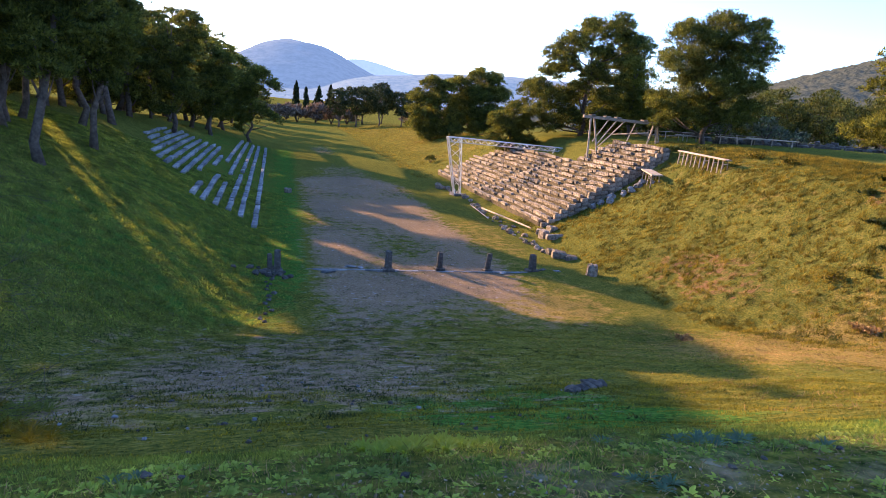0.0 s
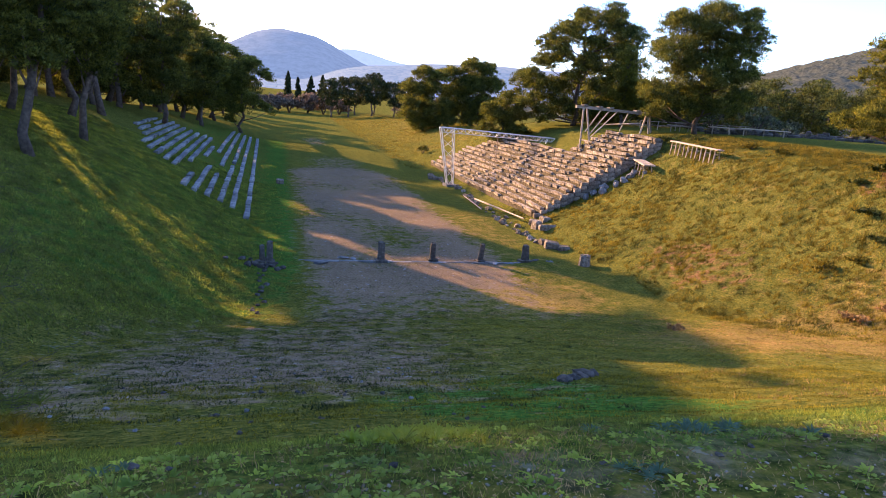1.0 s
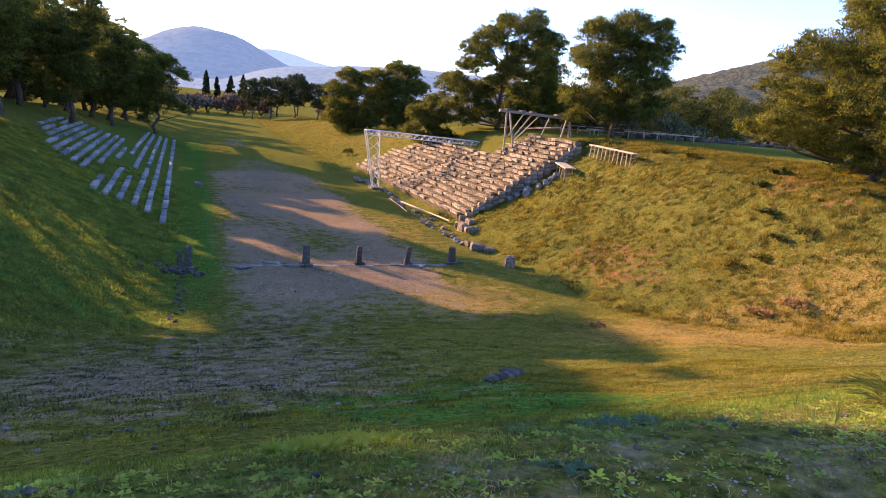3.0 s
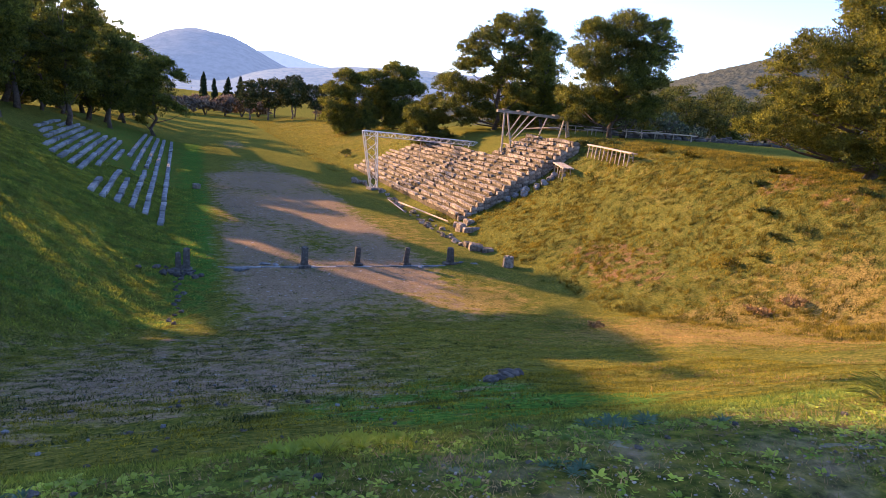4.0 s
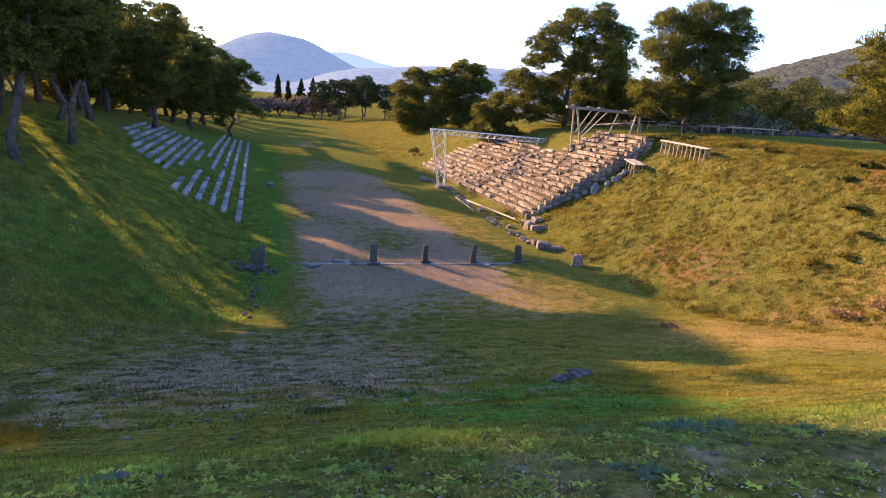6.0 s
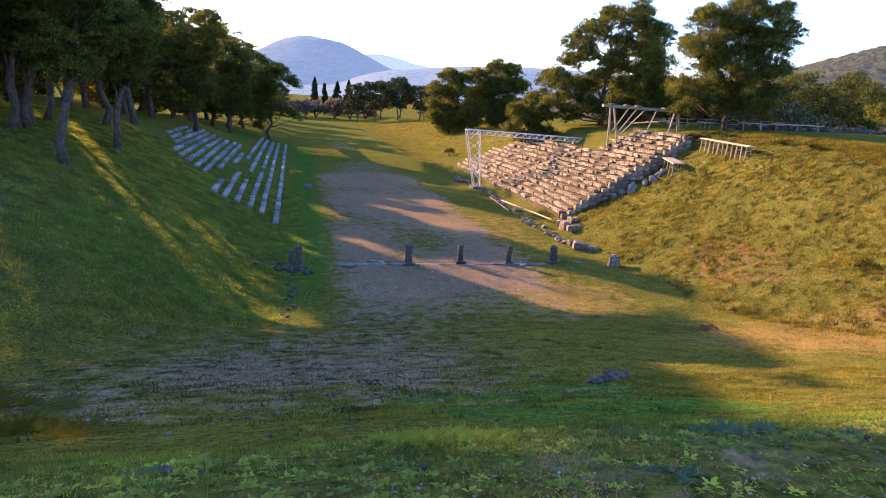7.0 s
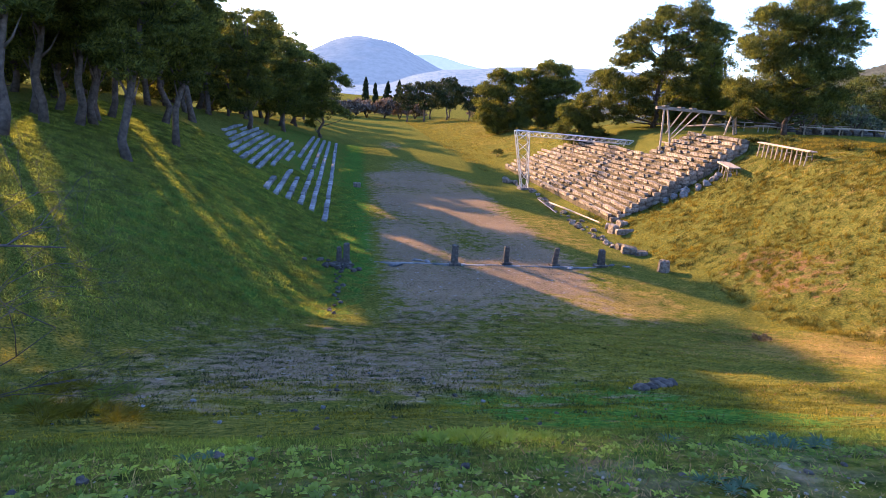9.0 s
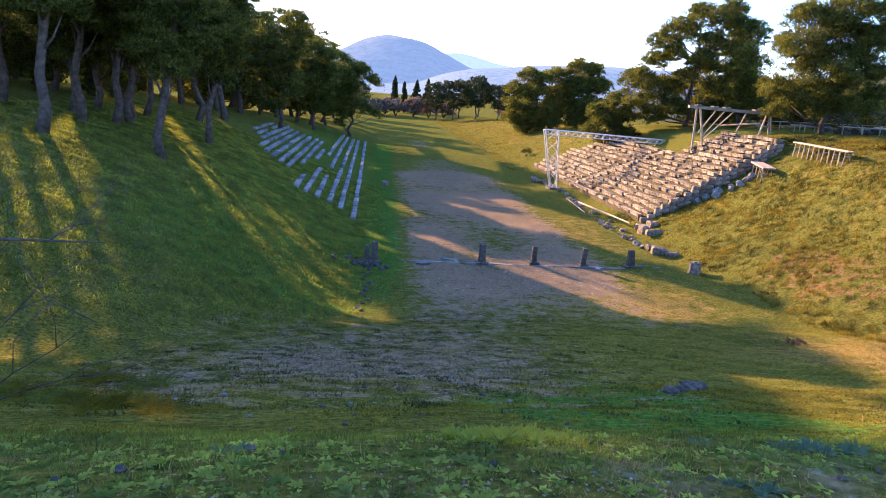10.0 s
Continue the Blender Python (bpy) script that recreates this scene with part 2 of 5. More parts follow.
class Shape:
    """Gathers vertices and faces of one mesh."""

    def __init__(self):
        self.v, self.f, self.n = [], [], 0

    def add(self, v, f):
        v = np.asarray(v, float).reshape(-1, 3)
        self.v.append(v)
        self.f.extend([tuple(int(i) + self.n for i in q) for q in f])
        self.n += len(v)

    def box(self, centre, size, turn=0.0, tilt=0.0, rough=0.0, cut=0.06):
        """A block with chamfered upper edges; rough shifts its corners."""
        x, y, z = (s / 2 for s in size)
        c = min(cut, x * 0.5, y * 0.5, z * 0.8)
        p = [(-x, -y, -z), (x, -y, -z), (x, y, -z), (-x, y, -z), (-x, -y, z - c), (x, -y, z - c), (x, y, z - c), (-x, y, z - c),
             (-x + c, -y + c, z), (x - c, -y + c, z), (x - c, y - c, z), (-x + c, y - c, z)]
        p = np.array(p) + rng.uniform(-rough, rough, (12, 3))
        m = np.array(Euler((tilt, tilt * 0.6, turn)).to_matrix())
        self.add(p @ m.T + np.array(centre), [(3, 2, 1, 0), (0, 1, 5, 4), (1, 2, 6, 5), (2, 3, 7, 6), (3, 0, 4, 7), (4, 5, 9, 8), (5, 6, 10, 9), (6, 7, 11, 10), (7, 4, 8, 11), (8, 9, 10, 11)])

    def tube(self, pts, radii, sides=7):
        pts = [Vector(p) for p in pts]
        rings = []
        for i, p in enumerate(pts):
            d = (pts[min(i + 1, len(pts) - 1)] - pts[max(i - 1, 0)]).normalized()
            a = d.cross(Vector((0.31, 0.95, 0.05)) if abs(d.y) < 0.9 else Vector((1, 0, 0))).normalized()
            b = d.cross(a)
            rings += [p + (a * math.cos(k) + b * math.sin(k)) * radii[i] for k in (2 * math.pi * s / sides for s in range(sides))]
        f = [(i * sides + s, i * sides + (s + 1) % sides, (i + 1) * sides + (s + 1) % sides, (i + 1) * sides + s) for i in range(len(pts) - 1) for s in range(sides)]
        f += [tuple(range(sides))[::-1], tuple((len(pts) - 1) * sides + s for s in range(sides))]
        self.add([tuple(r) for r in rings], f)

    def rock(self, centre, size, seed):
        """A rounded, uneven stone."""
        bm = bmesh.new()
        bmesh.ops.create_icosphere(bm, subdivisions=2, radius=0.5)
        off = Vector((seed * 3.7, seed * 1.3, seed * 2.1))
        v = [tuple(Vector(q.co) * (0.85 + 0.55 * noise.noise(Vector(q.co) * 2.2 + off))) for q in bm.verts]
        f = [[w.index for w in q.verts] for q in bm.faces]
        bm.free()
        a = seed * 2.4
        v = np.array(v) * np.array(size)
        v = np.stack([v[:, 0] * math.cos(a) - v[:, 1] * math.sin(a), v[:, 0] * math.sin(a) + v[:, 1] * math.cos(a), v[:, 2]], 1)
        self.add(v + np.array(centre), f)

    def mesh(self, name, mat, smooth_shading=False):
        me = bpy.data.meshes.new(name)
        me.from_pydata(np.concatenate(self.v).tolist() if self.v else [], [], self.f)
        me.materials.append(mat)
        if smooth_shading:
            me.polygons.foreach_set("use_smooth", [True] * len(me.polygons))
        me.update()
        return me


def tri_mesh(name, tris, mat):
    """A mesh of loose triangles: tris is n x 3 x 3."""
    n = len(tris)
    me = bpy.data.meshes.new(name)
    me.vertices.add(3 * n)
    me.vertices.foreach_set("co", np.asarray(tris, np.float32).reshape(-1))
    me.loops.add(3 * n)
    me.loops.foreach_set("vertex_index", np.arange(3 * n, dtype=np.int32))
    me.polygons.add(n)
    me.polygons.foreach_set("loop_start", np.arange(0, 3 * n, 3, dtype=np.int32))
    me.materials.append(mat)
    me.update(calc_edges=True)
    return me


def thing(name, place, label, category, group=""):
    e = new(name)
    e.location = place
    e.empty_display_size = 0.3
    return tagged(e, label, category, group)


def part(name, me, parent, label="", place=(0, 0, 0)):
    o = new(name, me)
    o.parent = parent
    o.location = place
    if label:
        o["label"] = label
    return o


def at_ground(x, y, dz=0.0):
    return Vector((x, y, float(surface(x, y)) + dz))


def unit(v):
    return v / np.maximum(np.linalg.norm(v, axis=-1, keepdims=True), 1e-9)


def tufts(centres, out, length, width, r):
    """One narrow triangle per centre, pointing along out with some scatter."""
    n = len(centres)
    d = unit(out + r.normal(0, 0.55, (n, 3)))
    s = unit(np.cross(d, r.normal(0, 1, (n, 3))))
    ln = length * r.uniform(0.6, 1.35, (n, 1))
    w = width * r.uniform(0.7, 1.3, (n, 1))
    return np.stack([centres - d * ln * 0.4 - s * w, centres - d * ln * 0.4 + s * w, centres + d * ln * 0.6], 1)


def blades(pts, per, length, width, spread, r, lean=0.5):
    """Clumps of grass blades on the ground at pts (n x 3); length may be one for each clump."""
    n = len(pts)
    ln = np.broadcast_to(np.asarray(length, float), (n,))
    base = np.repeat(pts, per, 0)
    ln = np.repeat(ln, per) * r.uniform(0.5, 1.3, n * per)
    off = r.normal(0, 1, (n * per, 2)) * spread
    base = base + np.concatenate([off, np.zeros((n * per, 1))], 1)
    base[:, 2] = surface(base[:, 0], base[:, 1]) - 0.012
    d = unit(np.concatenate([r.normal(0, lean, (n * per, 2)), np.ones((n * per, 1))], 1))
    a = r.uniform(0, 2 * math.pi, n * per)
    s = np.stack([np.cos(a), np.sin(a), 0 * a], 1) * (width * r.uniform(0.6, 1.3, (n * per, 1)))
    return np.stack([base - s, base + s, base + d * ln[:, None]], 1)


def stuff(name, tris, mat, label, category):
    return tagged(new(name, tri_mesh(name, tris, mat)), label, category, kind="stuff")

# ---- the ground: one sheet to the horizon ----
def spread_axis(lo, hi, step, grow, end_lo, end_hi):
    mid = list(np.arange(lo, hi + 1e-6, step))
    a, s = [lo], step
    while a[-1] > end_lo:
        s *= grow
        a.append(a[-1] - s)
    b, s = [mid[-1]], step
    while b[-1] < end_hi:
        s *= grow
        b.append(b[-1] + s)
    return np.array(a[:0:-1] + mid + b[1:])


def band(v, lo, hi, soft):
    return np.clip((v - lo) / soft, 0, 1) * np.clip((hi - v) / soft, 0, 1)


def blob(x, y, cx, cy, rx, ry):
    return np.clip(1.6 - 1.6 * np.sqrt(((x - cx) / rx) ** 2 + ((y - cy) / ry) ** 2), 0, 1)


def cover_maps(x, y):
    w = wob(x, y, 0.35, 3) * 0.35
    track = band(x, 0.2, 17.5, 3.5) * band(y, 22, 96, 8)
    patch = blob(x, y, 9, 100, 7, 16) + blob(x, y, 8, 140, 4, 18)
    slope_bare = blob(x, y, 0.8, 18.5, 10.5, 15) + 0.66 * blob(x, y, 2.4, 2.1, 3.2, 0.85) + 0.55 * blob(x, y, -3.5, 15.0, 4.5, 6)
    bare = np.clip(np.clip(0.35 + track * (0.86 + 0.2 * wob(x, y, 0.22, 31)) * band(y, 23, 105, 14) + patch * 0.5 + slope_bare * 0.6 - 0.38, 0, 1) + w * 0.35 * (track + slope_bare), 0, 1)
    dry = np.clip(0.42 * band(x, 11, 22, 3) * band(y, 30, 66, 6) + 0.85 * blob(x, y, 23, 20, 12, 9) + 0.55 * blob(x, y, 12, 33, 9, 6) + 0.2 * band(x, 27, 46, 6) * band(y, 15, 75, 10) + 0.35 * band(x, 22, 80, 6) * band(y, 100, 320, 15) + w * 0.3, 0, 1)
    red = np.clip(0.46 * blob(x, y, 26.5, 35, 4.0, 8) + 0.62 * blob(x, y, 37.5, 31.5, 3.0, 3) + 0.5 * blob(x, y, 36.5, 26.5, 2.5, 3), 0, 1)
    lush = np.clip(0.9 * blob(x, y, 4.0, 9.5, 3.8, 6.5) + 0.45 * band(-x, -3.5, 16, 4) * band(y, 24, 140, 6) + 0.35 * band(x, -2, 4, 3) * band(y, 32, 140, 8) + 0.4 * blob(x, y, 3, 3, 8, 2.2), 0, 1)
    return {"bare": bare, "dry": dry, "red": red, "lush": lush}


def build_ground():
    xs = spread_axis(-13.0, 40.0, 0.34, 1.055, -4600, 4600)
    ys = np.concatenate([np.arange(-0.4, 14, 0.14), np.arange(14, 62, 0.3), spread_axis(62, 130, 0.75, 1.06, 61.9, 4600)[1:]])
    ys = np.concatenate([spread_axis(-1, -0.6, 0.3, 1.12, -800, -0.6), ys])
    ys = np.unique(np.round(ys, 4))
    X, Y = np.meshgrid(xs, ys)
    Z = surface(X, Y)
    ny, nx = X.shape
    me = bpy.data.meshes.new("ground")
    idx = np.arange(nx * ny).reshape(ny, nx)
    q = np.stack([idx[:-1, :-1], idx[:-1, 1:], idx[1:, 1:], idx[1:, :-1]], -1).reshape(-1, 4)
    me.vertices.add(nx * ny)
    me.vertices.foreach_set("co", np.stack([X, Y, Z], -1).astype(np.float32).reshape(-1))
    me.loops.add(q.size)
    me.loops.foreach_set("vertex_index", q.reshape(-1).astype(np.int32))
    me.polygons.add(len(q))
    me.polygons.foreach_set("loop_start", np.arange(0, q.size, 4, dtype=np.int32))
    me.polygons.foreach_set("use_smooth", [True] * len(q))
    me.update(calc_edges=True)
    for k, v in cover_maps(X, Y).items():
        me.attributes.new(k, "FLOAT", "POINT").data.foreach_set("value", v.astype(np.float32).reshape(-1))
    me.materials.append(M_GROUND)
    return tagged(new("ground", me), "grassy banks round a worn earth running track", "ground", kind="structure")


build_ground()

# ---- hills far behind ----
def hill_material(name, a, b, scale, haze_glow, haze_strength):
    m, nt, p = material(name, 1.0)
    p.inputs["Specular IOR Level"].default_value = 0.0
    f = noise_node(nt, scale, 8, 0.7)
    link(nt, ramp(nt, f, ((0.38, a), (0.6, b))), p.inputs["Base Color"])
    # weak emission that stands in for haze in the air
    p.inputs["Emission Color"].default_value = (*haze_glow, 1)
    p.inputs["Emission Strength"].default_value = haze_strength
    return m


def hill(name, ridge, y0, depth, mat, label, rough=6.0, step=24, rows=41, scrubby=0.0):
    """A hill whose skyline passes through ridge: (x, z) at y0; it falls off to the front and back."""
    xs = np.linspace(ridge[0][0], ridge[-1][0], int((ridge[-1][0] - ridge[0][0]) / step) + 2)
    top = smooth(xs, [p[0] for p in ridge], [p[1] for p in ridge], 40)
    vs = np.linspace(-1, 1, rows)
    X, V = np.meshgrid(xs, vs)
    T = np.broadcast_to(top, X.shape)
    Y = y0 + V * depth
    fall = np.cos(V * math.pi / 2) ** 1.2
    n = np.array([noise.fractal(Vector((a / 260, b / 260, 3)), 0.9, 2.1, 6) for a, b in zip(X.ravel(), Y.ravel())]).reshape(X.shape)
    Z = T * fall + n * rough * np.sqrt(np.clip(fall * T / 120, 0, 1)) - 3
    Z = Z + scrubby * np.random.default_rng(5).random(Z.shape) ** 2
    ny, nx = X.shape
    i = np.arange(nx * ny).reshape(ny, nx)
    s = Shape()
    s.add(np.stack([X, Y, Z], -1), np.stack([i[:-1, :-1], i[:-1, 1:], i[1:, 1:], i[1:, :-1]], -1).reshape(-1, 4))
    return tagged(new(name, s.mesh(name, mat, True)), label, "hill", kind="structure")


# the far hills' bluish colours and every hill's emission paint the haze
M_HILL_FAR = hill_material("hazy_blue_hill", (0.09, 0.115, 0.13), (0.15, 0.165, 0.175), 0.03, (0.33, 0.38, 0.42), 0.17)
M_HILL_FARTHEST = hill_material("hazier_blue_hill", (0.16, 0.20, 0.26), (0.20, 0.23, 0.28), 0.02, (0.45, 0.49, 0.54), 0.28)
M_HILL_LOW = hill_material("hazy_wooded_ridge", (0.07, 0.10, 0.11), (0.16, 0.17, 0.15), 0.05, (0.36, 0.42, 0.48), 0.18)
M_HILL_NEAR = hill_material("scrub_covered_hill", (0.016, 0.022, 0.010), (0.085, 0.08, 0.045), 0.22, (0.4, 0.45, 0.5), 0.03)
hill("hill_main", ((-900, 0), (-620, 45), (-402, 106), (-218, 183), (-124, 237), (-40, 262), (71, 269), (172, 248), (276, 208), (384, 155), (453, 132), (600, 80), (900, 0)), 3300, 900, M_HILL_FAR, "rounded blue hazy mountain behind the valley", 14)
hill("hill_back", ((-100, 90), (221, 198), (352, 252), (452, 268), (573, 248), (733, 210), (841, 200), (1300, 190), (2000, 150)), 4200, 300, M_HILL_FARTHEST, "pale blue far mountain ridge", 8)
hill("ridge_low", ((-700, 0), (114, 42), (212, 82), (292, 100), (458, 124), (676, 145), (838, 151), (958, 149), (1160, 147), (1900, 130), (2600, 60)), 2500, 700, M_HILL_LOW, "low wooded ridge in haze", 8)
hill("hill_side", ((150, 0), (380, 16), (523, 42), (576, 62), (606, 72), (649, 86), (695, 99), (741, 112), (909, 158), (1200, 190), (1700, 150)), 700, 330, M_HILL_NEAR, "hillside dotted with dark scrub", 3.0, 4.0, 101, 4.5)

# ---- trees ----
# Ground patches meant to be sunlit; the crowns are cut so that the low sun reaches them.
# Each is an outline square to the sun: metres across its direction, and height above the slope of its rays.
SUNLIT_TRACK = (((27.4, -12.6), (29.2, -12.0), (29.2, -9.7), (33.6, -8.6), (36.0, -6.8), (36.0, -4.6), (30.7, -4.6), (27.6, -5.1), (27.8, -8.3), (27.2, -9.5)),
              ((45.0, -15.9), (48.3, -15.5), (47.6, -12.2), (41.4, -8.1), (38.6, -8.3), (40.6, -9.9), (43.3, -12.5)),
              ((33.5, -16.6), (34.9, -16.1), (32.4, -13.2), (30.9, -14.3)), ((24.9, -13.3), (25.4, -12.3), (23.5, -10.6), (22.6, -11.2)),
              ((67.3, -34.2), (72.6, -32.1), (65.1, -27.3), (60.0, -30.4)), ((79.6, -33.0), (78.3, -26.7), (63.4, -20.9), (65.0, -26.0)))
SUNLIT_FIELD = (((32.7, -4.2), (28.3, -1.9), (16.0, 3.8), (11.0, 6.4), (11.0, 30.0), (70.0, 30.0), (70.0, 0.0), (36.0, -4.6)),
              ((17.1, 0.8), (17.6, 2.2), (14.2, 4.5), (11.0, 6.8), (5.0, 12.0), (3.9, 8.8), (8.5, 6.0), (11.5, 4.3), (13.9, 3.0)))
SUNLIT_BANK = (((4.3, -7.2), (6.9, -9.8), (5.5, -6.4), (5.9, -6.0), (4.7, -5.0), (4.6, -4.4), (3.9, -3.8), (1.6, -2.9), (1.6, -3.5)), ((0.2, -2.0), (0.1, -2.9), (0.9, -4.1), (2.3, -4.7), (1.2, -2.5)),
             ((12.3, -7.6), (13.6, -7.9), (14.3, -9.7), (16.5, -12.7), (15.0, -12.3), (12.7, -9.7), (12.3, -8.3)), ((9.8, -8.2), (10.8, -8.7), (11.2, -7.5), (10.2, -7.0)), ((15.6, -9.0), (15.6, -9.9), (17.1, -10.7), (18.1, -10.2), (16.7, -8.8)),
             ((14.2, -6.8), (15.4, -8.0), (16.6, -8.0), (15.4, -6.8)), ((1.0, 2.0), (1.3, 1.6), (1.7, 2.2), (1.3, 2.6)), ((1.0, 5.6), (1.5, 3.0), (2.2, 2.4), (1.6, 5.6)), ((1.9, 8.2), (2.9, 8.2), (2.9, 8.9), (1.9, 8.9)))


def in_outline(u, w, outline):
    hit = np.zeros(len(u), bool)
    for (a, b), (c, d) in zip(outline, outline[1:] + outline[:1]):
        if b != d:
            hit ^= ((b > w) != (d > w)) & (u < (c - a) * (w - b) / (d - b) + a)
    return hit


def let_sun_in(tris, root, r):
    """Cuts away the needles whose shade would fall on a patch meant to be sunlit."""
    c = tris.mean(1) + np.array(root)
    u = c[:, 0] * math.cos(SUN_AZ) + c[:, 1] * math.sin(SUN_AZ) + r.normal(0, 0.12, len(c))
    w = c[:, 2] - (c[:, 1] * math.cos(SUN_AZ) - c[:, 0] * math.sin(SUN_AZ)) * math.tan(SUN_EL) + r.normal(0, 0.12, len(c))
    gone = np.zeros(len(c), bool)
    for outline in SUNLIT_TRACK + SUNLIT_FIELD + SUNLIT_BANK:
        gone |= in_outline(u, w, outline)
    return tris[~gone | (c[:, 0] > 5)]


def crown_tris(puffs, per_area, length, width, r, up=0.35):
    """Needle tufts gathered in small clumps over a set of puffs (x, y, z, rx, rz)."""
    out = []
    for cx, cy, cz, rx, rz in puffs:
        n = max(24, int(per_area * rx * (rx + rz) * 1.9))
        m = int(np.clip(5 + rx * 7, 6, 20))
        hub = unit(r.normal(0, 1, (m, 3)))
        hub[:, 2] = np.where(hub[:, 2] < -0.3, -hub[:, 2], hub[:, 2])
        hub *= r.uniform(0.55, 0.95, (m, 1))
        d = unit(r.normal(0, 1, (n, 3)))
        d[:, 2] = np.where(d[:, 2] < -0.5, -d[:, 2], d[:, 2])
        k = r.uniform(0.1, 1.0, (n, 1)) ** 0.5 * r.uniform(0.3, 0.5, (m, 1))[(pick := r.integers(m, size=n))]
        p = (hub[pick] + d * k * np.array((1, 1, 0.75))) * np.array((rx, rx, rz)) + np.array((cx, cy, cz))
        o = d + 0.6 * hub[pick]
        o[:, 2] += up
        out.append(tufts(p, o, length * 1.3, width * 1.8, r))
    return np.concatenate(out)


def pine(x, y, h, radius, base=0.35, seed=1, lean=(0.0, 0.0), label="tall green pine with an uneven crown", dens=9.0, size=0.42, mat=None, limb_n=9, puff_n=38, flat=1.0, group="", trunk_r=None, form="umbrella", name="pine_tree", lobes=()):
    """A pine: leaning trunk, limbs and a crown of needle puffs. base: where the crown begins, as a share of h."""
    r = np.random.default_rng(seed)
    root = at_ground(x, y, -0.15)
    t = thing(name, root, label, "tree", group)
    tr = trunk_r or 0.0155 * h + 0.05
    bend = [Vector((lean[0] * h * k ** 1.3 + r.normal(0, 0.018) * h * (0 < k < 1), lean[1] * h * k ** 1.3 + r.normal(0, 0.018) * h * (0 < k < 1), h * k)) for k in (0, 0.1, 0.22, 0.36, 0.5, 0.65, 0.8, 0.93)]
    s = Shape()
    s.tube(bend, [tr * q for q in (1.35, 1.0, 0.9, 0.78, 0.62, 0.45, 0.28, 0.1)], 9)
    part("trunk", s.mesh("trunk", M_BARK, True), t)

    def spine(k):
        i = min(int(k * 7.5), 6)
        return bend[i].lerp(bend[i + 1], min(1, max(0, k * 7.5 - i)))
    puffs, ends = [], []
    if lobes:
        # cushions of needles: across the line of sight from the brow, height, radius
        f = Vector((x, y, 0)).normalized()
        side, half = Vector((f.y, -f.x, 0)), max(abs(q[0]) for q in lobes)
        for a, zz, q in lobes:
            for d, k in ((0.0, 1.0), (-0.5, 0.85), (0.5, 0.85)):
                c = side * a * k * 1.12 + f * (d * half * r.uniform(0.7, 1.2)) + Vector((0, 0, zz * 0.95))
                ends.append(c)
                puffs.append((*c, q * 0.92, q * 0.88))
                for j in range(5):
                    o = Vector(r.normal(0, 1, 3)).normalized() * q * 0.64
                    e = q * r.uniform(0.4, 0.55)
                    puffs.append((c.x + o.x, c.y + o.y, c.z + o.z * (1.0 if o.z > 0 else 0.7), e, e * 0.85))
    for i in range(0 if lobes else puff_n):
        level = (i + r.uniform(0.1, 0.9)) / puff_n
        if form == "round":
            wide = max(0.3, 1 - abs(2 * level - 0.85) ** 2.6)
        elif form == "cone":
            wide = 1.05 - 0.8 * level
        else:
            wide = max(0.35, 1 - abs(1.75 * level - 1.05) ** 2.2)
        a, k = i * 2.4 + r.uniform(-0.6, 0.6), r.uniform(0.35, 1.0) ** 0.5
        zz = h * (base + (0.95 - base) * level)
        c = spine(min(0.9, zz / h))
        side = radius * 0.8 * k * wide * (1 + 0.22 * math.sin(3 * a + seed))
        p = (c.x + math.cos(a) * side, c.y + math.sin(a) * side, zz)
        pr = radius * r.uniform(0.19, 0.36) * (0.75 + 0.3 * wide) * (1.35 if form == "round" else 1.25)
        puffs.append((*p, pr, pr * r.uniform(0.55, 0.8) * flat))
        ends.append(Vector(p))
    for i in range(limb_n):
        e = ends[i * len(ends) // limb_n]
        a = spine(max(base * 0.8, min(0.85, e.z / h - 0.12)))
        mid = a.lerp(e, 0.55) + Vector((0, 0, -0.02 * h))
        s = Shape()
        q = tr * r.uniform(0.28, 0.45)
        s.tube([a, mid, e], [q, q * 0.65, q * 0.2], 6)
        part("limb", s.mesh("limb", M_BARK, True), t)
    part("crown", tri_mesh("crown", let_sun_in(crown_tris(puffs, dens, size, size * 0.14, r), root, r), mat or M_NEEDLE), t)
    return t


def cone_tree(x, y, h, radius, seed, label, mat, power=0.8):
    """A cypress or fir: a slim upright crown on a short trunk."""
    r = np.random.default_rng(seed)
    t = thing("cypress_tree", at_ground(x, y, -0.1), label, "tree", "far cypresses")
    s = Shape()
    s.tube([(0, 0, 0), (0.05, 0, h * 0.4), (0, 0, h * 0.9)], [0.3, 0.2, 0.05], 7)
    part("trunk", s.mesh("trunk", M_BARK, True), t)
    puffs = []
    for i in range(90):
        k = r.uniform(0, 1)
        w = radius * (1 - k) ** power * (0.55 + 0.45 * min(1, k * 6))
        a = r.uniform(0, 6.28)
        puffs.append((math.cos(a) * w * 0.55, math.sin(a) * w * 0.55, h * (0.06 + 0.9 * k), w * 0.62 + 0.15, h * 0.07))
    part("crown", tri_mesh("crown", crown_tris(puffs, 7, 0.8, 0.2, r, 1.2), mat), t)
    return t


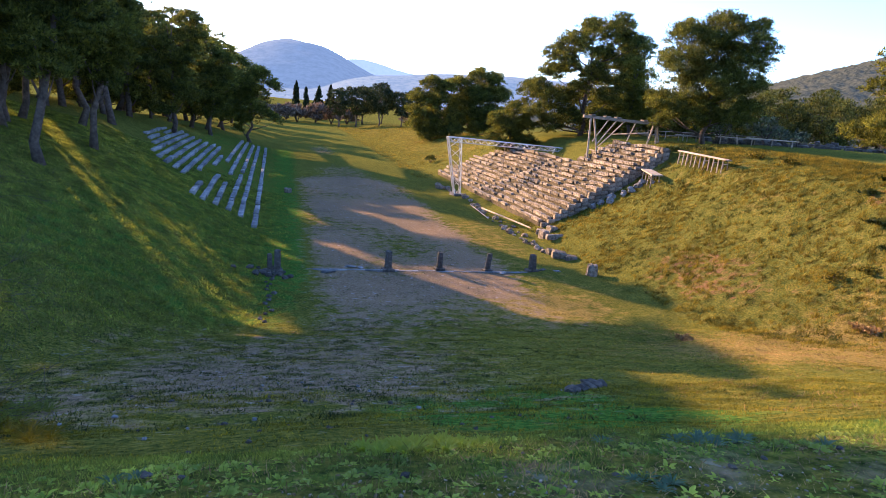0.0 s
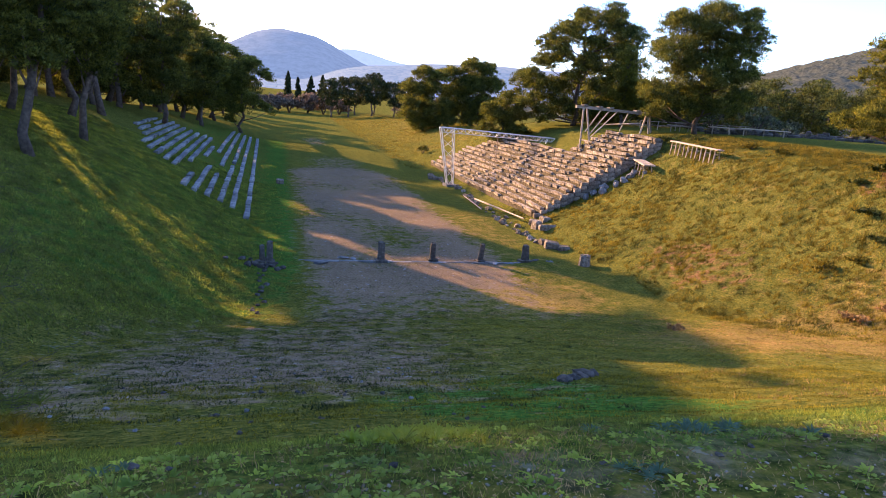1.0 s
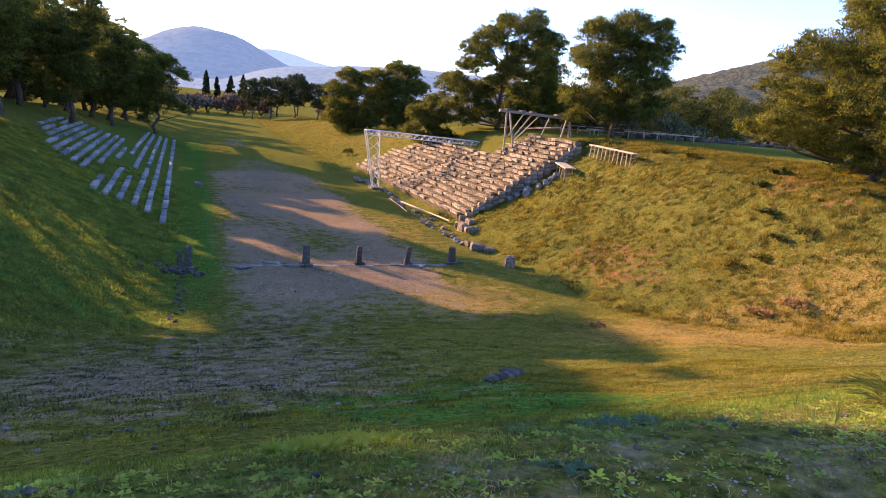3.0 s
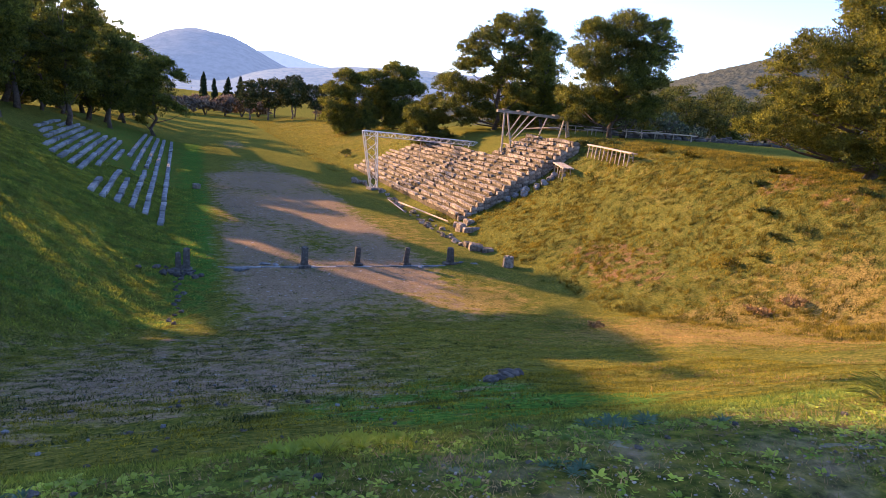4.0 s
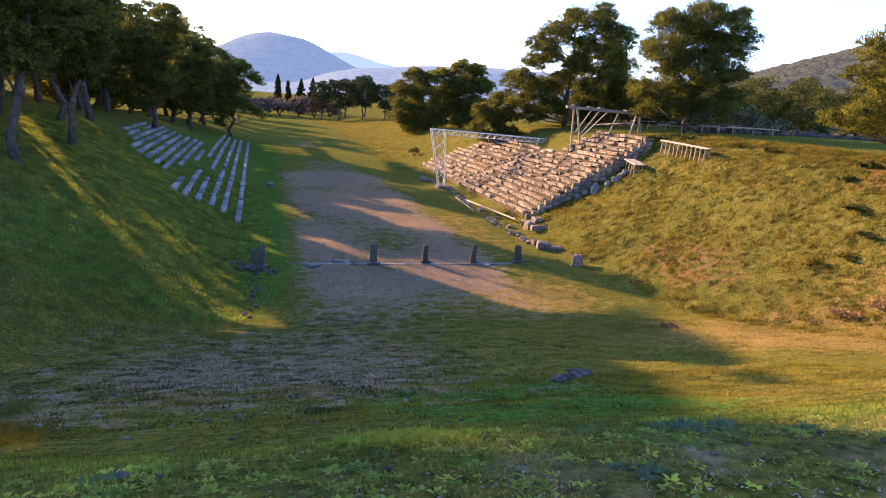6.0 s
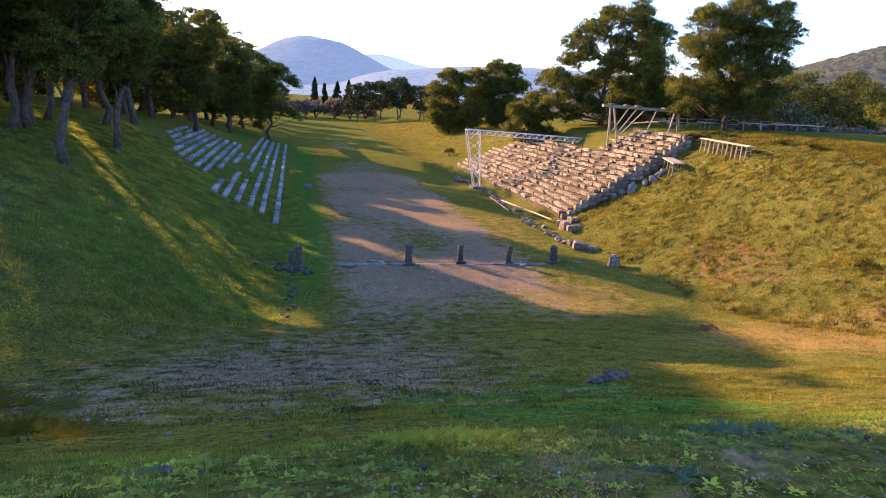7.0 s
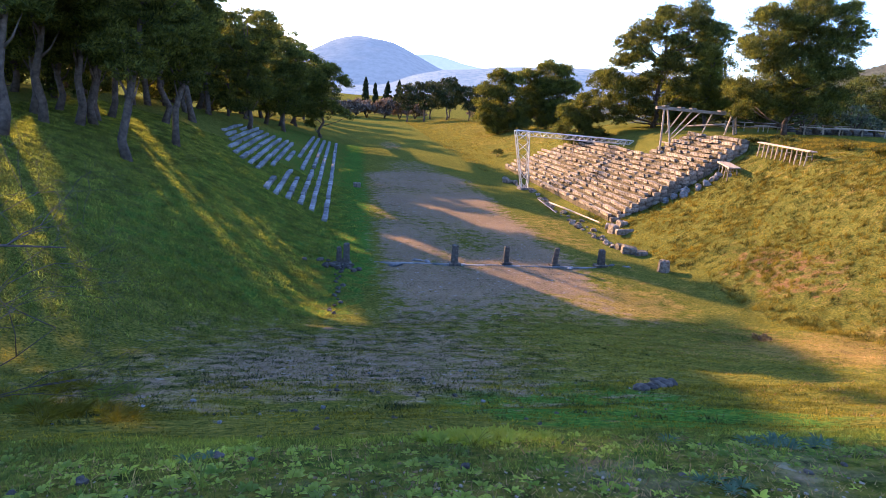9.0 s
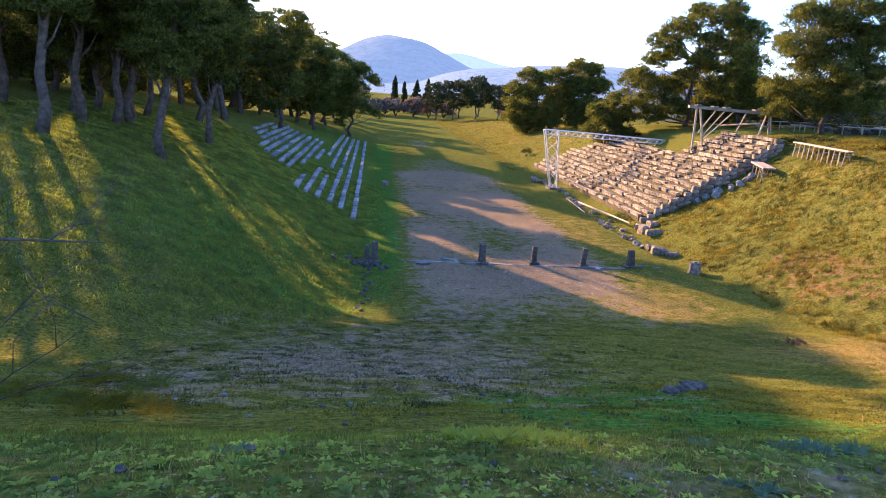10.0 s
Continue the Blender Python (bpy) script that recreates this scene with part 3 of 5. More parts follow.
def shrub(x, y, h, radius, seed, mat, label, group="", dens=14.0, size=0.22, name="shrub", puff_n=12):
    r = np.random.default_rng(seed)
    t = thing(name, at_ground(x, y, -0.05), label, "shrub", group)
    s = Shape()
    for i in range(4):
        a = r.uniform(0, 6.28)
        s.tube([(0, 0, 0), (math.cos(a) * radius * 0.25, math.sin(a) * radius * 0.25, h * 0.4), (math.cos(a) * radius * 0.5, math.sin(a) * radius * 0.5, h * 0.7)], [0.035 * h, 0.025 * h, 0.01 * h], 5)
    part("stem", s.mesh("stem", M_BARK, True), t)
    puffs = []
    for i in range(puff_n):
        a, k = r.uniform(0, 6.28), r.uniform(0, 1) ** 0.6
        pr = radius * r.uniform(0.3, 0.5)
        puffs.append((math.cos(a) * radius * 0.7 * k, math.sin(a) * radius * 0.7 * k, h * r.uniform(0.3, 0.8) * (1.1 - 0.4 * k), pr, min(pr * 0.8, h * 0.35)))
    part("foliage", tri_mesh("foliage", crown_tris(puffs, dens, size, size * 0.3, r), mat), t)
    return t


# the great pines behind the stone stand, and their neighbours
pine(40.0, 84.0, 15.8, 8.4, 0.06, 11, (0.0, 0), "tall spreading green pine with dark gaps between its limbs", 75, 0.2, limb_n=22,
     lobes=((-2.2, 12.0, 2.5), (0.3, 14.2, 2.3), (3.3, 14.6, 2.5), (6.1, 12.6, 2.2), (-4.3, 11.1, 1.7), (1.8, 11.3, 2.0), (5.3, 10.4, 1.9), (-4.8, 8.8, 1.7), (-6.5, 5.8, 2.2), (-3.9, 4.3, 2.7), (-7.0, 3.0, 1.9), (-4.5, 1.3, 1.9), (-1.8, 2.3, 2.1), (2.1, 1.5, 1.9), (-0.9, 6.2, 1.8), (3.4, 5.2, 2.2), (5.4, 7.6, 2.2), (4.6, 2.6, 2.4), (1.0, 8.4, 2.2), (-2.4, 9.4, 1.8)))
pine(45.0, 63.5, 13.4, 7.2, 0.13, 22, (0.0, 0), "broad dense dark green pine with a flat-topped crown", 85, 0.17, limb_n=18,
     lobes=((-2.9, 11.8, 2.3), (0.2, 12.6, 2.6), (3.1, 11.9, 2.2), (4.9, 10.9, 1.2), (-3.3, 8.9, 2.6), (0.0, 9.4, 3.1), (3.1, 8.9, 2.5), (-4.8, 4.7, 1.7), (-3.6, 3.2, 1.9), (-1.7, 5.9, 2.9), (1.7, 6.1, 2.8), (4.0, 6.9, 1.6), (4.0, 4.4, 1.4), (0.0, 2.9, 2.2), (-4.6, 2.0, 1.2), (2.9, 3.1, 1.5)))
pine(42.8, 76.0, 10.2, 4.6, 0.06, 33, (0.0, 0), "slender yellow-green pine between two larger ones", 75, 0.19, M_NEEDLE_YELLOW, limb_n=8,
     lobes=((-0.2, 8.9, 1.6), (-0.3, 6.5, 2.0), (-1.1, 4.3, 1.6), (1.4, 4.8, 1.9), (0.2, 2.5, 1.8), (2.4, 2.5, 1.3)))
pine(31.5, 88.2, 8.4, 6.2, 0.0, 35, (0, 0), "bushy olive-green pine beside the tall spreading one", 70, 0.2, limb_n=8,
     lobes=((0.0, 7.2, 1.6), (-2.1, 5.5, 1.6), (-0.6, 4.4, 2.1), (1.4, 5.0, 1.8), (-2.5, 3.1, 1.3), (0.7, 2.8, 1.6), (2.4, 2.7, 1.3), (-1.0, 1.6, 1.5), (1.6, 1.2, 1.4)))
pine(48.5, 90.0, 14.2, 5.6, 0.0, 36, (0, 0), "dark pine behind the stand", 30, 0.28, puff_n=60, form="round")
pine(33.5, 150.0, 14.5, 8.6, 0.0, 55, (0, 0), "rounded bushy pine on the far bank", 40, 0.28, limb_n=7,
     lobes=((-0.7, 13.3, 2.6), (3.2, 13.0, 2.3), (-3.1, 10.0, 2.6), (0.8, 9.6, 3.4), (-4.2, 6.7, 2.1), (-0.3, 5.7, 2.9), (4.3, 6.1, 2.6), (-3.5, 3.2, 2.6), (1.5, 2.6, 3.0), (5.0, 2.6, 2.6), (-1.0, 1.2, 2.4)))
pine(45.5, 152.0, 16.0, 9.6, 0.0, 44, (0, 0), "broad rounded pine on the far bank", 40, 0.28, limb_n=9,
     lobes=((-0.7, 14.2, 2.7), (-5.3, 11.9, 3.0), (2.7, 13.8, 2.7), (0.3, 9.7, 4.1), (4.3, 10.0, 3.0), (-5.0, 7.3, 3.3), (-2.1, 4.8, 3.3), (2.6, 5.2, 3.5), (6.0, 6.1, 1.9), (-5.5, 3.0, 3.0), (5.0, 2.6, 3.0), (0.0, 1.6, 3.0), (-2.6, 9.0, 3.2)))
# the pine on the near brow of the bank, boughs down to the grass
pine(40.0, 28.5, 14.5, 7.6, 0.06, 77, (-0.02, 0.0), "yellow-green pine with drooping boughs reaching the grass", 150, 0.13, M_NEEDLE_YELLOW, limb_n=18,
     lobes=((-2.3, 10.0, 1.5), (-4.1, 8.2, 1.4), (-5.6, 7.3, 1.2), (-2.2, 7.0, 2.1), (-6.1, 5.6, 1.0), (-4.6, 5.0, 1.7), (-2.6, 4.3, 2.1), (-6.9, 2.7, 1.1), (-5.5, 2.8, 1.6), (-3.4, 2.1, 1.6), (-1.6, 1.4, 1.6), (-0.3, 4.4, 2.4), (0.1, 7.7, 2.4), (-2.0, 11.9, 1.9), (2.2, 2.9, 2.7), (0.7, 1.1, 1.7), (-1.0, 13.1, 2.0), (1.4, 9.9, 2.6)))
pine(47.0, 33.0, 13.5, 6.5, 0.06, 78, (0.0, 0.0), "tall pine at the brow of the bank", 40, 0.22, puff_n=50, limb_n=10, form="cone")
# dark scrub wood at the back of the terrace
for i, (x, y, h, q) in enumerate(((64, 84, 6.5, 4.2), (70, 85, 7.0, 4.2), (75, 86, 6.2, 4.2), (80, 84, 7.4, 4.5), (85, 86, 7.4, 4.6), (91, 84, 8.4, 4.8), (97, 88, 8.5, 5), (72, 96, 8.5, 5), (84, 98, 9.5, 5.5), (58, 92, 6, 4), (66, 100, 8, 5), (95, 100, 10, 6), (104, 92, 9, 6), (52, 84, 6, 4.5), (56, 80, 5, 3.5), (61, 88, 6.5, 4.5), (77, 78, 5.5, 3.5), (88, 78, 6.5, 4), (46, 96, 7, 5), (110, 100, 10, 7), (78, 106, 10, 6), (90, 110, 11, 7), (62, 110, 9, 6))):
    pine(x, y, h, q, 0.02, 300 + i, (0, 0), "low dense pine of the scrub wood on the terrace", 18, 0.32, M_SCRUB, 5, 30, form="round", group="scrub wood")
for i, (x, y, h, q) in enumerate(((55.0, 66, 3.4, 2.6), (50.5, 68, 3.2, 2.0), (60, 68.5, 2.6, 2.2), (63.5, 70, 2.2, 2.0))):
    shrub(x, y, h, q, 340 + i, M_OLIVE, "grey-green olive bush behind a low stone wall", "olive bushes", 12, 0.25, "olive_bush")
# along the far end of the track
for i, (x, y, h, q) in enumerate(((21, 262, 14.5, 5.5), (28, 264, 15.5, 6), (37, 262, 16.5, 7), (46, 262, 14, 6), (33, 285, 16, 7), (54, 275, 14, 7), (42, 290, 15, 7), (62, 285, 14, 7), (-13, 300, 13, 7), (-22, 310, 14, 8))):
    pine(x, y, h, q, 0.28, 100 + i, (0, 0), "far dark pine with a bare trunk beside the track", 9, 0.6, M_NEEDLE_FAR, 6, 34, group="far pines")
for x, y, h, q, p in ((5.4, 330, 17.8, 2.0, 0.5), (10.2, 330, 14.9, 1.6, 0.5), (16.4, 330, 15.8, 4.0, 0.8), (22, 330, 17, 3.6, 0.8), (27, 330, 15.5, 3.6, 0.8)):
    cone_tree(x, y, h, q, int(x * 7), "dark upright cypress far behind the track", M_NEEDLE_FAR, p)
for i, (x, y, h, q) in enumerate(((-2, 278, 7, 6), (5.4, 280, 7.4, 6), (12.9, 282, 8.6, 6.2), (19.6, 284, 7.6, 5), (-9, 285, 8, 6), (27, 292, 7, 6), (1, 300, 8, 7), (60, 300, 8, 8), (75, 290, 9, 9))):
    shrub(x, y, h, q, 130 + i, M_TWIG, "leafless greyish-brown thicket at the track's far end", "bare thickets", 3.0, 0.9, "thicket")
# low trees at the wood's far edge, enlarged so that they shade the bank
for i, (x, y, h, q) in enumerate(((-40, 64, 6.5, 4.5), (-46, 72, 7, 5), (-52, 66, 6.5, 5), (-44, 84, 7.5, 5), (-56, 82, 7.5, 5.5), (-63, 76, 7, 5.5), (-36, 92, 7.5, 5), (-50, 96, 8, 5.5), (-70, 86, 8, 6), (-42, 104, 8.5, 5.5), (-33, 112, 8.5, 5.5), (-76, 72, 7, 6), (-58, 56, 6, 5), (-68, 64, 6.5, 5), (-84, 84, 8, 6), (-28, 104, 7.5, 4.5), (-30, 126, 9, 6), (-90, 70, 8, 7), (-24, 88, 5, 2.6), (-27, 112, 7, 4), (-27, 122, 7, 4.5), (-48, 58, 7, 5), (-42, 54, 6.5, 4.5), (-34, 70, 6, 4), (-38, 76, 7, 4.5))):
    pine(x, y, h * 1.5, q * 1.15, 0.1, 400 + i, (0, 0), "bushy pine at the edge of the wood", 16, 0.36, None, 4, 44, form="round", group="wood's edge")
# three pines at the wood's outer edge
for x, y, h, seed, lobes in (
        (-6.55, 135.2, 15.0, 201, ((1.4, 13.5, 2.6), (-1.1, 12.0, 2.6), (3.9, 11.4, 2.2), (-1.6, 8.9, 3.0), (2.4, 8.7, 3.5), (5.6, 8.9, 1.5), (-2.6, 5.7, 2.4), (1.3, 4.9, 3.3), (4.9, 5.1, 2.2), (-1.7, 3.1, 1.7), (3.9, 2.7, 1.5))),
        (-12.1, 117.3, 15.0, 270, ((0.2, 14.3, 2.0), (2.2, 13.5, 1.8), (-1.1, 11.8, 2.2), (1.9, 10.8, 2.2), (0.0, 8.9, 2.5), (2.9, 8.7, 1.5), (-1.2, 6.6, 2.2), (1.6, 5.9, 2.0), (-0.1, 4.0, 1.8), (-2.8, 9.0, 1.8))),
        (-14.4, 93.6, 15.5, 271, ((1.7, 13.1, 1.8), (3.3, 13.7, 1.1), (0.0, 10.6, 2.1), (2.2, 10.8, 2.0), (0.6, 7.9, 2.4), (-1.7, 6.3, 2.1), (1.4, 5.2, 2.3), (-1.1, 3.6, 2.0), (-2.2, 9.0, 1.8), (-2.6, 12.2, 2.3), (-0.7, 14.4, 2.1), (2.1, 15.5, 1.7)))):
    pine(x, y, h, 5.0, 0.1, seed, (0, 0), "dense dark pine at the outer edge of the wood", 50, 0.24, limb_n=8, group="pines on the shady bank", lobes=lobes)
# the wood on the shady bank, its places and heights fitted to the shade wanted
for i, (x, y, h, q, b, lx, ly, sd) in enumerate((
        (-12, 140, 15, 6.5, 0.15, 0, 0, 202), (-14, 108, 15.6, 4.8, 0.12, 0, 0, 203), (-14, 152, 17.0, 6.5, 0.15, 0.0, 0, 204),
        (-19, 148, 18.5, 7.0, 0.15, 0.0, 0, 205), (-16, 100, 10.7, 4.2, 0.15, 0, 0, 206), (-17.0, 80.5, 15.2, 4.0, 0.14, 0.0, 0, 207), (-18.0, 74, 13.2, 3.4, 0.15, 0.0, 0, 208),
        (-13.5, 41.2, 13.6, 3.8, 0.36, 0.16, 0.05, 209), (-17.8, 45.6, 13.8, 3.8, 0.34, 0.06, 0, 210), (-18.3, 50.0, 13.4, 3.4, 0.38, 0.08, 0, 211), (-18.5, 53.4, 12.4, 3.4, 0.40, 0.10, 0, 212),
        (-13.6, 52.6, 13.2, 3.4, 0.36, 0.08, 0, 213), (-17.3, 34.9, 14.0, 4.2, 0.42, 0.10, 0, 214), (-18.6, 42.5, 12.8, 3.2, 0.42, 0.08, 0, 215), (-20.7, 49.7, 11.5, 3.4, 0.28, 0.05, 0, 216),
        (-21.8, 37.4, 12.8, 3.8, 0.42, 0.06, 0, 217), (-21.0, 55.0, 11.0, 2.8, 0.04, 0.0, 0, 218), (-16.5, 60.5, 14.6, 3.8, 0.30, 0.0, 0, 219), (-27, 163, 20, 8, 0.1, 0, 0, 220), (-23.5, 56.0, 10.0, 2.2, 0.04, 0, 0, 221),
        (-58, 96, 12, 7, 0.05, 0, 0, 222), (-60, 112, 13, 7, 0.05, 0, 0, 223), (-62, 128, 13, 7, 0.05, 0, 0, 224), (-72, 108, 13, 8, 0.02, 0, 0, 225), (-52, 138, 13, 7, 0.05, 0, 0, 226), (-40, 150, 14, 7, 0.05, 0, 0, 227),
        (-35, 170, 17, 8, 0.05, 0, 0, 228), (-66, 90, 12, 7, 0.0, 0, 0, 229), (-80, 125, 16, 9, 0.0, 0, 0, 234), (-90, 112, 16, 9, 0.0, 0, 0, 235), (-70, 140, 16, 9, 0.0, 0, 0, 236), (-56, 152, 16, 9, 0.0, 0, 0, 237), (-46, 165, 17, 9, 0.0, 0, 0, 238), (-48, 120, 9, 5, 0.0, 0, 0, 239), (-85, 98, 14, 8, 0.0, 0, 0, 240), (-20.5, 132, 13, 6, 0.12, 0, 0, 231), (-16.0, 68.5, 16.0, 2.9, 0.34, 0.0, 0, 232), (-12.8, 118, 16.5, 5.0, 0.10, 0, 0, 241), (-16.5, 90, 8.2, 3.0, 0.12, 0, 0, 242), (-20, 78.5, 14, 3.8, 0.15, 0, 0, 243), (-22, 84.5, 15, 4.0, 0.12, 0, 0, 244), (-19.5, 86.5, 16, 3.6, 0.15, 0, 0, 245), (-21, 66.5, 12.2, 3.2, 0.42, 0, 0, 246), (-23, 71, 13, 3.4, 0.4, 0, 0, 247), (-24, 150, 22, 7.5, 0.1, 0, 0, 248), (-29, 160, 23, 8, 0.1, 0, 0, 249), (-19, 140, 19, 6.5, 0.1, 0, 0, 250), (-34, 155, 22, 8, 0.1, 0, 0, 251),
        # pines added for the shade they cast, many out of view or hidden
        (-22.6, 41.2, 15.5, 4.4, 0.36, 0.04, 0, 252), (-22.4, 33.6, 15.0, 4.4, 0.36, 0.05, 0, 253), (-26.7, 35.6, 15.5, 4.6, 0.34, 0.0, 0, 254), (-27.4, 29.6, 14.5, 4.6, 0.34, 0, 0, 255), (-32.5, 31.0, 14.5, 4.8, 0.34, 0, 0, 256), (-35.0, 24.0, 14.0, 5.0, 0.3, 0, 0, 257), (-11, 178, 16, 6, 0.1, 0, 0, 258), (-15, 202, 17, 6.5, 0.1, 0, 0, 259), (-19, 232, 17, 6.5, 0.1, 0, 0, 260), (-24, 192, 18, 6.5, 0.1, 0, 0, 261), (-14, 255, 16, 6, 0.1, 0, 0, 262), (-20.2, 45.0, 14.0, 3.8, 0.24, 0.02, 0, 263), (-26.8, 56.7, 13.0, 4.4, 0.2, 0, 0, 264), (-17.6, 47.5, 13.0, 3.4, 0.3, 0, 0, 265), (-20.7, 70.1, 15.2, 4.4, 0.2, 0, 0, 266), (-21.7, 79.2, 16.0, 4.5, 0.2, 0, 0, 267))):
    k = farther(x, y)
    x, y, h, q = x * k, y * k, h * k, q * k
    pine(x, y, h, q, b, sd, (lx, ly), "tall pine with a leaning bare trunk on the shady bank", 105 if y < 90 else 24, 0.22 if y < 90 else 0.38, None, 8, 60 if y < 90 else 48, group="pines on the shady bank")

# ---- the stone stand on the sunny bank ----
def block_meshes(name, deep, high, lengths, mat, rough=0.025, each=2):
    out = []
    for ln in lengths:
        for k in range(each):
            s = Shape()
            s.box((0, 0, 0), (deep, ln, high), rough=rough, cut=0.05)
            out.append((ln, s.mesh(name, mat)))
    return out


def lay(blocks, x, y, z, parent, r, joined, slope=0.0, name="seat_block", deep=0.42, high=0.30):
    """Put one block with its near end at y; returns its length. joined: a Shape that takes far blocks."""
    ln, me = blocks[int(r.integers(len(blocks)))]
    calm = 0.35 if slope else 1.0
    turn, dx, dz = r.normal(0, 0.045) * calm + slope, r.normal(0, 0.05) * calm, r.normal(0, 0.035) * calm
    if joined is None:
        o = part(name, me, parent, "", (x + dx, y + ln / 2, z + dz))
        o.rotation_euler = (r.normal(0, 0.012), r.normal(0, 0.03), turn)
    else:
        joined.box((x + dx, y + ln / 2, z + dz), (deep, ln, high), turn, 0.0, 0.025, 0.05)
    return ln


def stone_stand():
    r = np.random.default_rng(41)
    t = thing("stone_stand", (0, 0, 0), "ruined stand of pale limestone seat rows on an earth bank", "seating")
    blocks = block_meshes("seat_block", 0.38, 0.26, (0.6, 0.9, 1.15, 1.4, 1.7, 2.1), M_STONE, 0.04)
    far = Shape()
    count = 0
    for k in range(19):
        x, z = 23.6 + 0.65 * k, 1.35 + 0.42 * k
        y0 = 56.0 + r.uniform(-0.25, 0.25)
        y1 = 99.0 - 0.75 * k if k < 13 else 67.5 - 0.3 * (k - 13)
        aisle = 78.2 - 0.62 * k
        # earth bed, one step a row
        bed = Shape()
        bed.box((x + 0.74, (y0 + y1) / 2 + 0.1, z - 1.2), (1.2, y1 - y0 - 0.2, 2.0), 0, 0, 0.03, 0.03)
        part("earth_step", bed.mesh("earth_step", M_RUBBLE), t, "brown earth and rubble under the seats")
        y = y0
        while y < y1 - 0.9:
            if abs(y + 0.5 - aisle) < 0.75:
                y = aisle + 0.8
                continue
            loose = 10 <= k <= 13 and 66 < y < aisle
            if r.random() < (0.6 if loose else 0.14):
                y += r.uniform(0.5, 1.4)
                continue
            split = count < 296 and y < 84
            count += split
            y += lay(blocks, x + 0.21, y, z - 0.15, t, r, None if split else far) + r.uniform(0.01, 0.07)
        # narrow steps of the aisle
        if k < 13:
            for j in range(2):
                far.box((x + 0.12 + 0.32 * j, aisle, z - 0.42 + 0.14 * j), (0.3, 1.1, 0.3), r.normal(0, 0.05), 0, 0.03, 0.04)
    part("seat_stonework", far.mesh("seat_stonework", M_STONE_JOINED), t, "more rows of limestone seat blocks")["kind"] = "stuff"
    # end wall of rough masonry, course by course
    for k in range(19):
        x = 23.6 + 0.65 * k
        low = float(height(x + 0.3, 55.6)) - 0.3
        zz = low
        while zz < 1.35 + 0.42 * k - 0.35:
            s = Shape()
            hh = r.uniform(0.3, 0.42)
            s.box((0, 0, 0), (r.uniform(0.6, 0.7), 0.4, hh), 0, 0, 0.03, 0.04)
            part("wall_stone", s.mesh("wall_stone", M_STONE), t, "", (x + 0.33 + r.normal(0, 0.04), 55.75 + r.normal(0, 0.05), zz + hh / 2))
            zz += hh + 0.01
    return t


stone_stand()


# ---- seat rows in the grass of the shady bank ----
def grass_seats():
    r = np.random.default_rng(43)
    t = thing("stone_seat_rows", (0, 0, 0), "grey lichened limestone seat rows set into shaded grass", "seating")
    blocks = block_meshes("seat_block", 0.44, 0.5, (1.4, 1.9, 2.4, 3.0), M_STONE_GREY)
    far = Shape()
    rows = [(-2.15, 52.6, 127.0, 0.0, 0.0), (-3.35, 54.4, 124.0, 0.0, 0.0), (-4.3, 54.6, 122.0, 76.0, 79.0), (-5.3, 54.2, 122.0, 66.0, 73.0), (-6.2, 53.6, 120.5, 68.0, 82.0), (-7.0, 53.0, 82.0, 60.0, 74.0),
            (-7.8, 66.0, 90.0, 70.0, 71.0), (-8.5, 60.3, 90.5, 0, 0), (-9.25, 60.8, 89.0, 78.0, 79.0), (-10.0, 61.0, 89.0, 0, 0), (-10.75, 62.0, 89.0, 0, 0), (-11.45, 63.5, 88.5, 70, 71.5), (-12.1, 68.0, 88.0, 0, 0), (-12.8, 70.0, 87.5, 75, 79), (-13.5, 72.0, 84, 0, 0)]
    count = 0
    for x0, y0, y1, g0, g1 in rows:
        y = y0
        while y < y1:
            if g0 < y < g1 or r.random() < 0.04:
                y += 0.7
                continue
            k = farther(x0, y)
            x, yy = (x0 - 0.015 * (y - 53)) * k, y * k
            split = count < 298 and y < 100
            count += split
            y += (lay(blocks, x, yy, float(surface(x, yy + 0.6)) - 0.03 + r.normal(0, 0.02), t, r, None if split else far, 0.015, deep=0.5, high=0.5) + r.uniform(0.01, 0.06)) / k
    part("seat_stonework", far.mesh("seat_stonework", M_STONE_GREY), t, "seat blocks farther along the rows")["kind"] = "stuff"
    return t


grass_seats()


# ---- the starting line: a sill of slabs and its pillars ----
def sill():
    r = np.random.default_rng(47)
    t = thing("starting_sill", (0, 0, 0), "line of pale stone slabs sunk across the track", "stone sill")
    x = 0.2
    while x < 18.2:
        ln = r.uniform(0.8, 1.5)
        s = Shape()
        s.box((0, 0, 0), (ln, 0.28, 0.3), r.normal(0, 0.01), 0, 0.012, 0.03)
        part("slab", s.mesh("slab", M_STONE_GREY), t, "", (x + ln / 2, 41.55 + r.normal(0, 0.02), -0.115 + r.normal(0, 0.012)))
        x += ln + 0.03
    return t


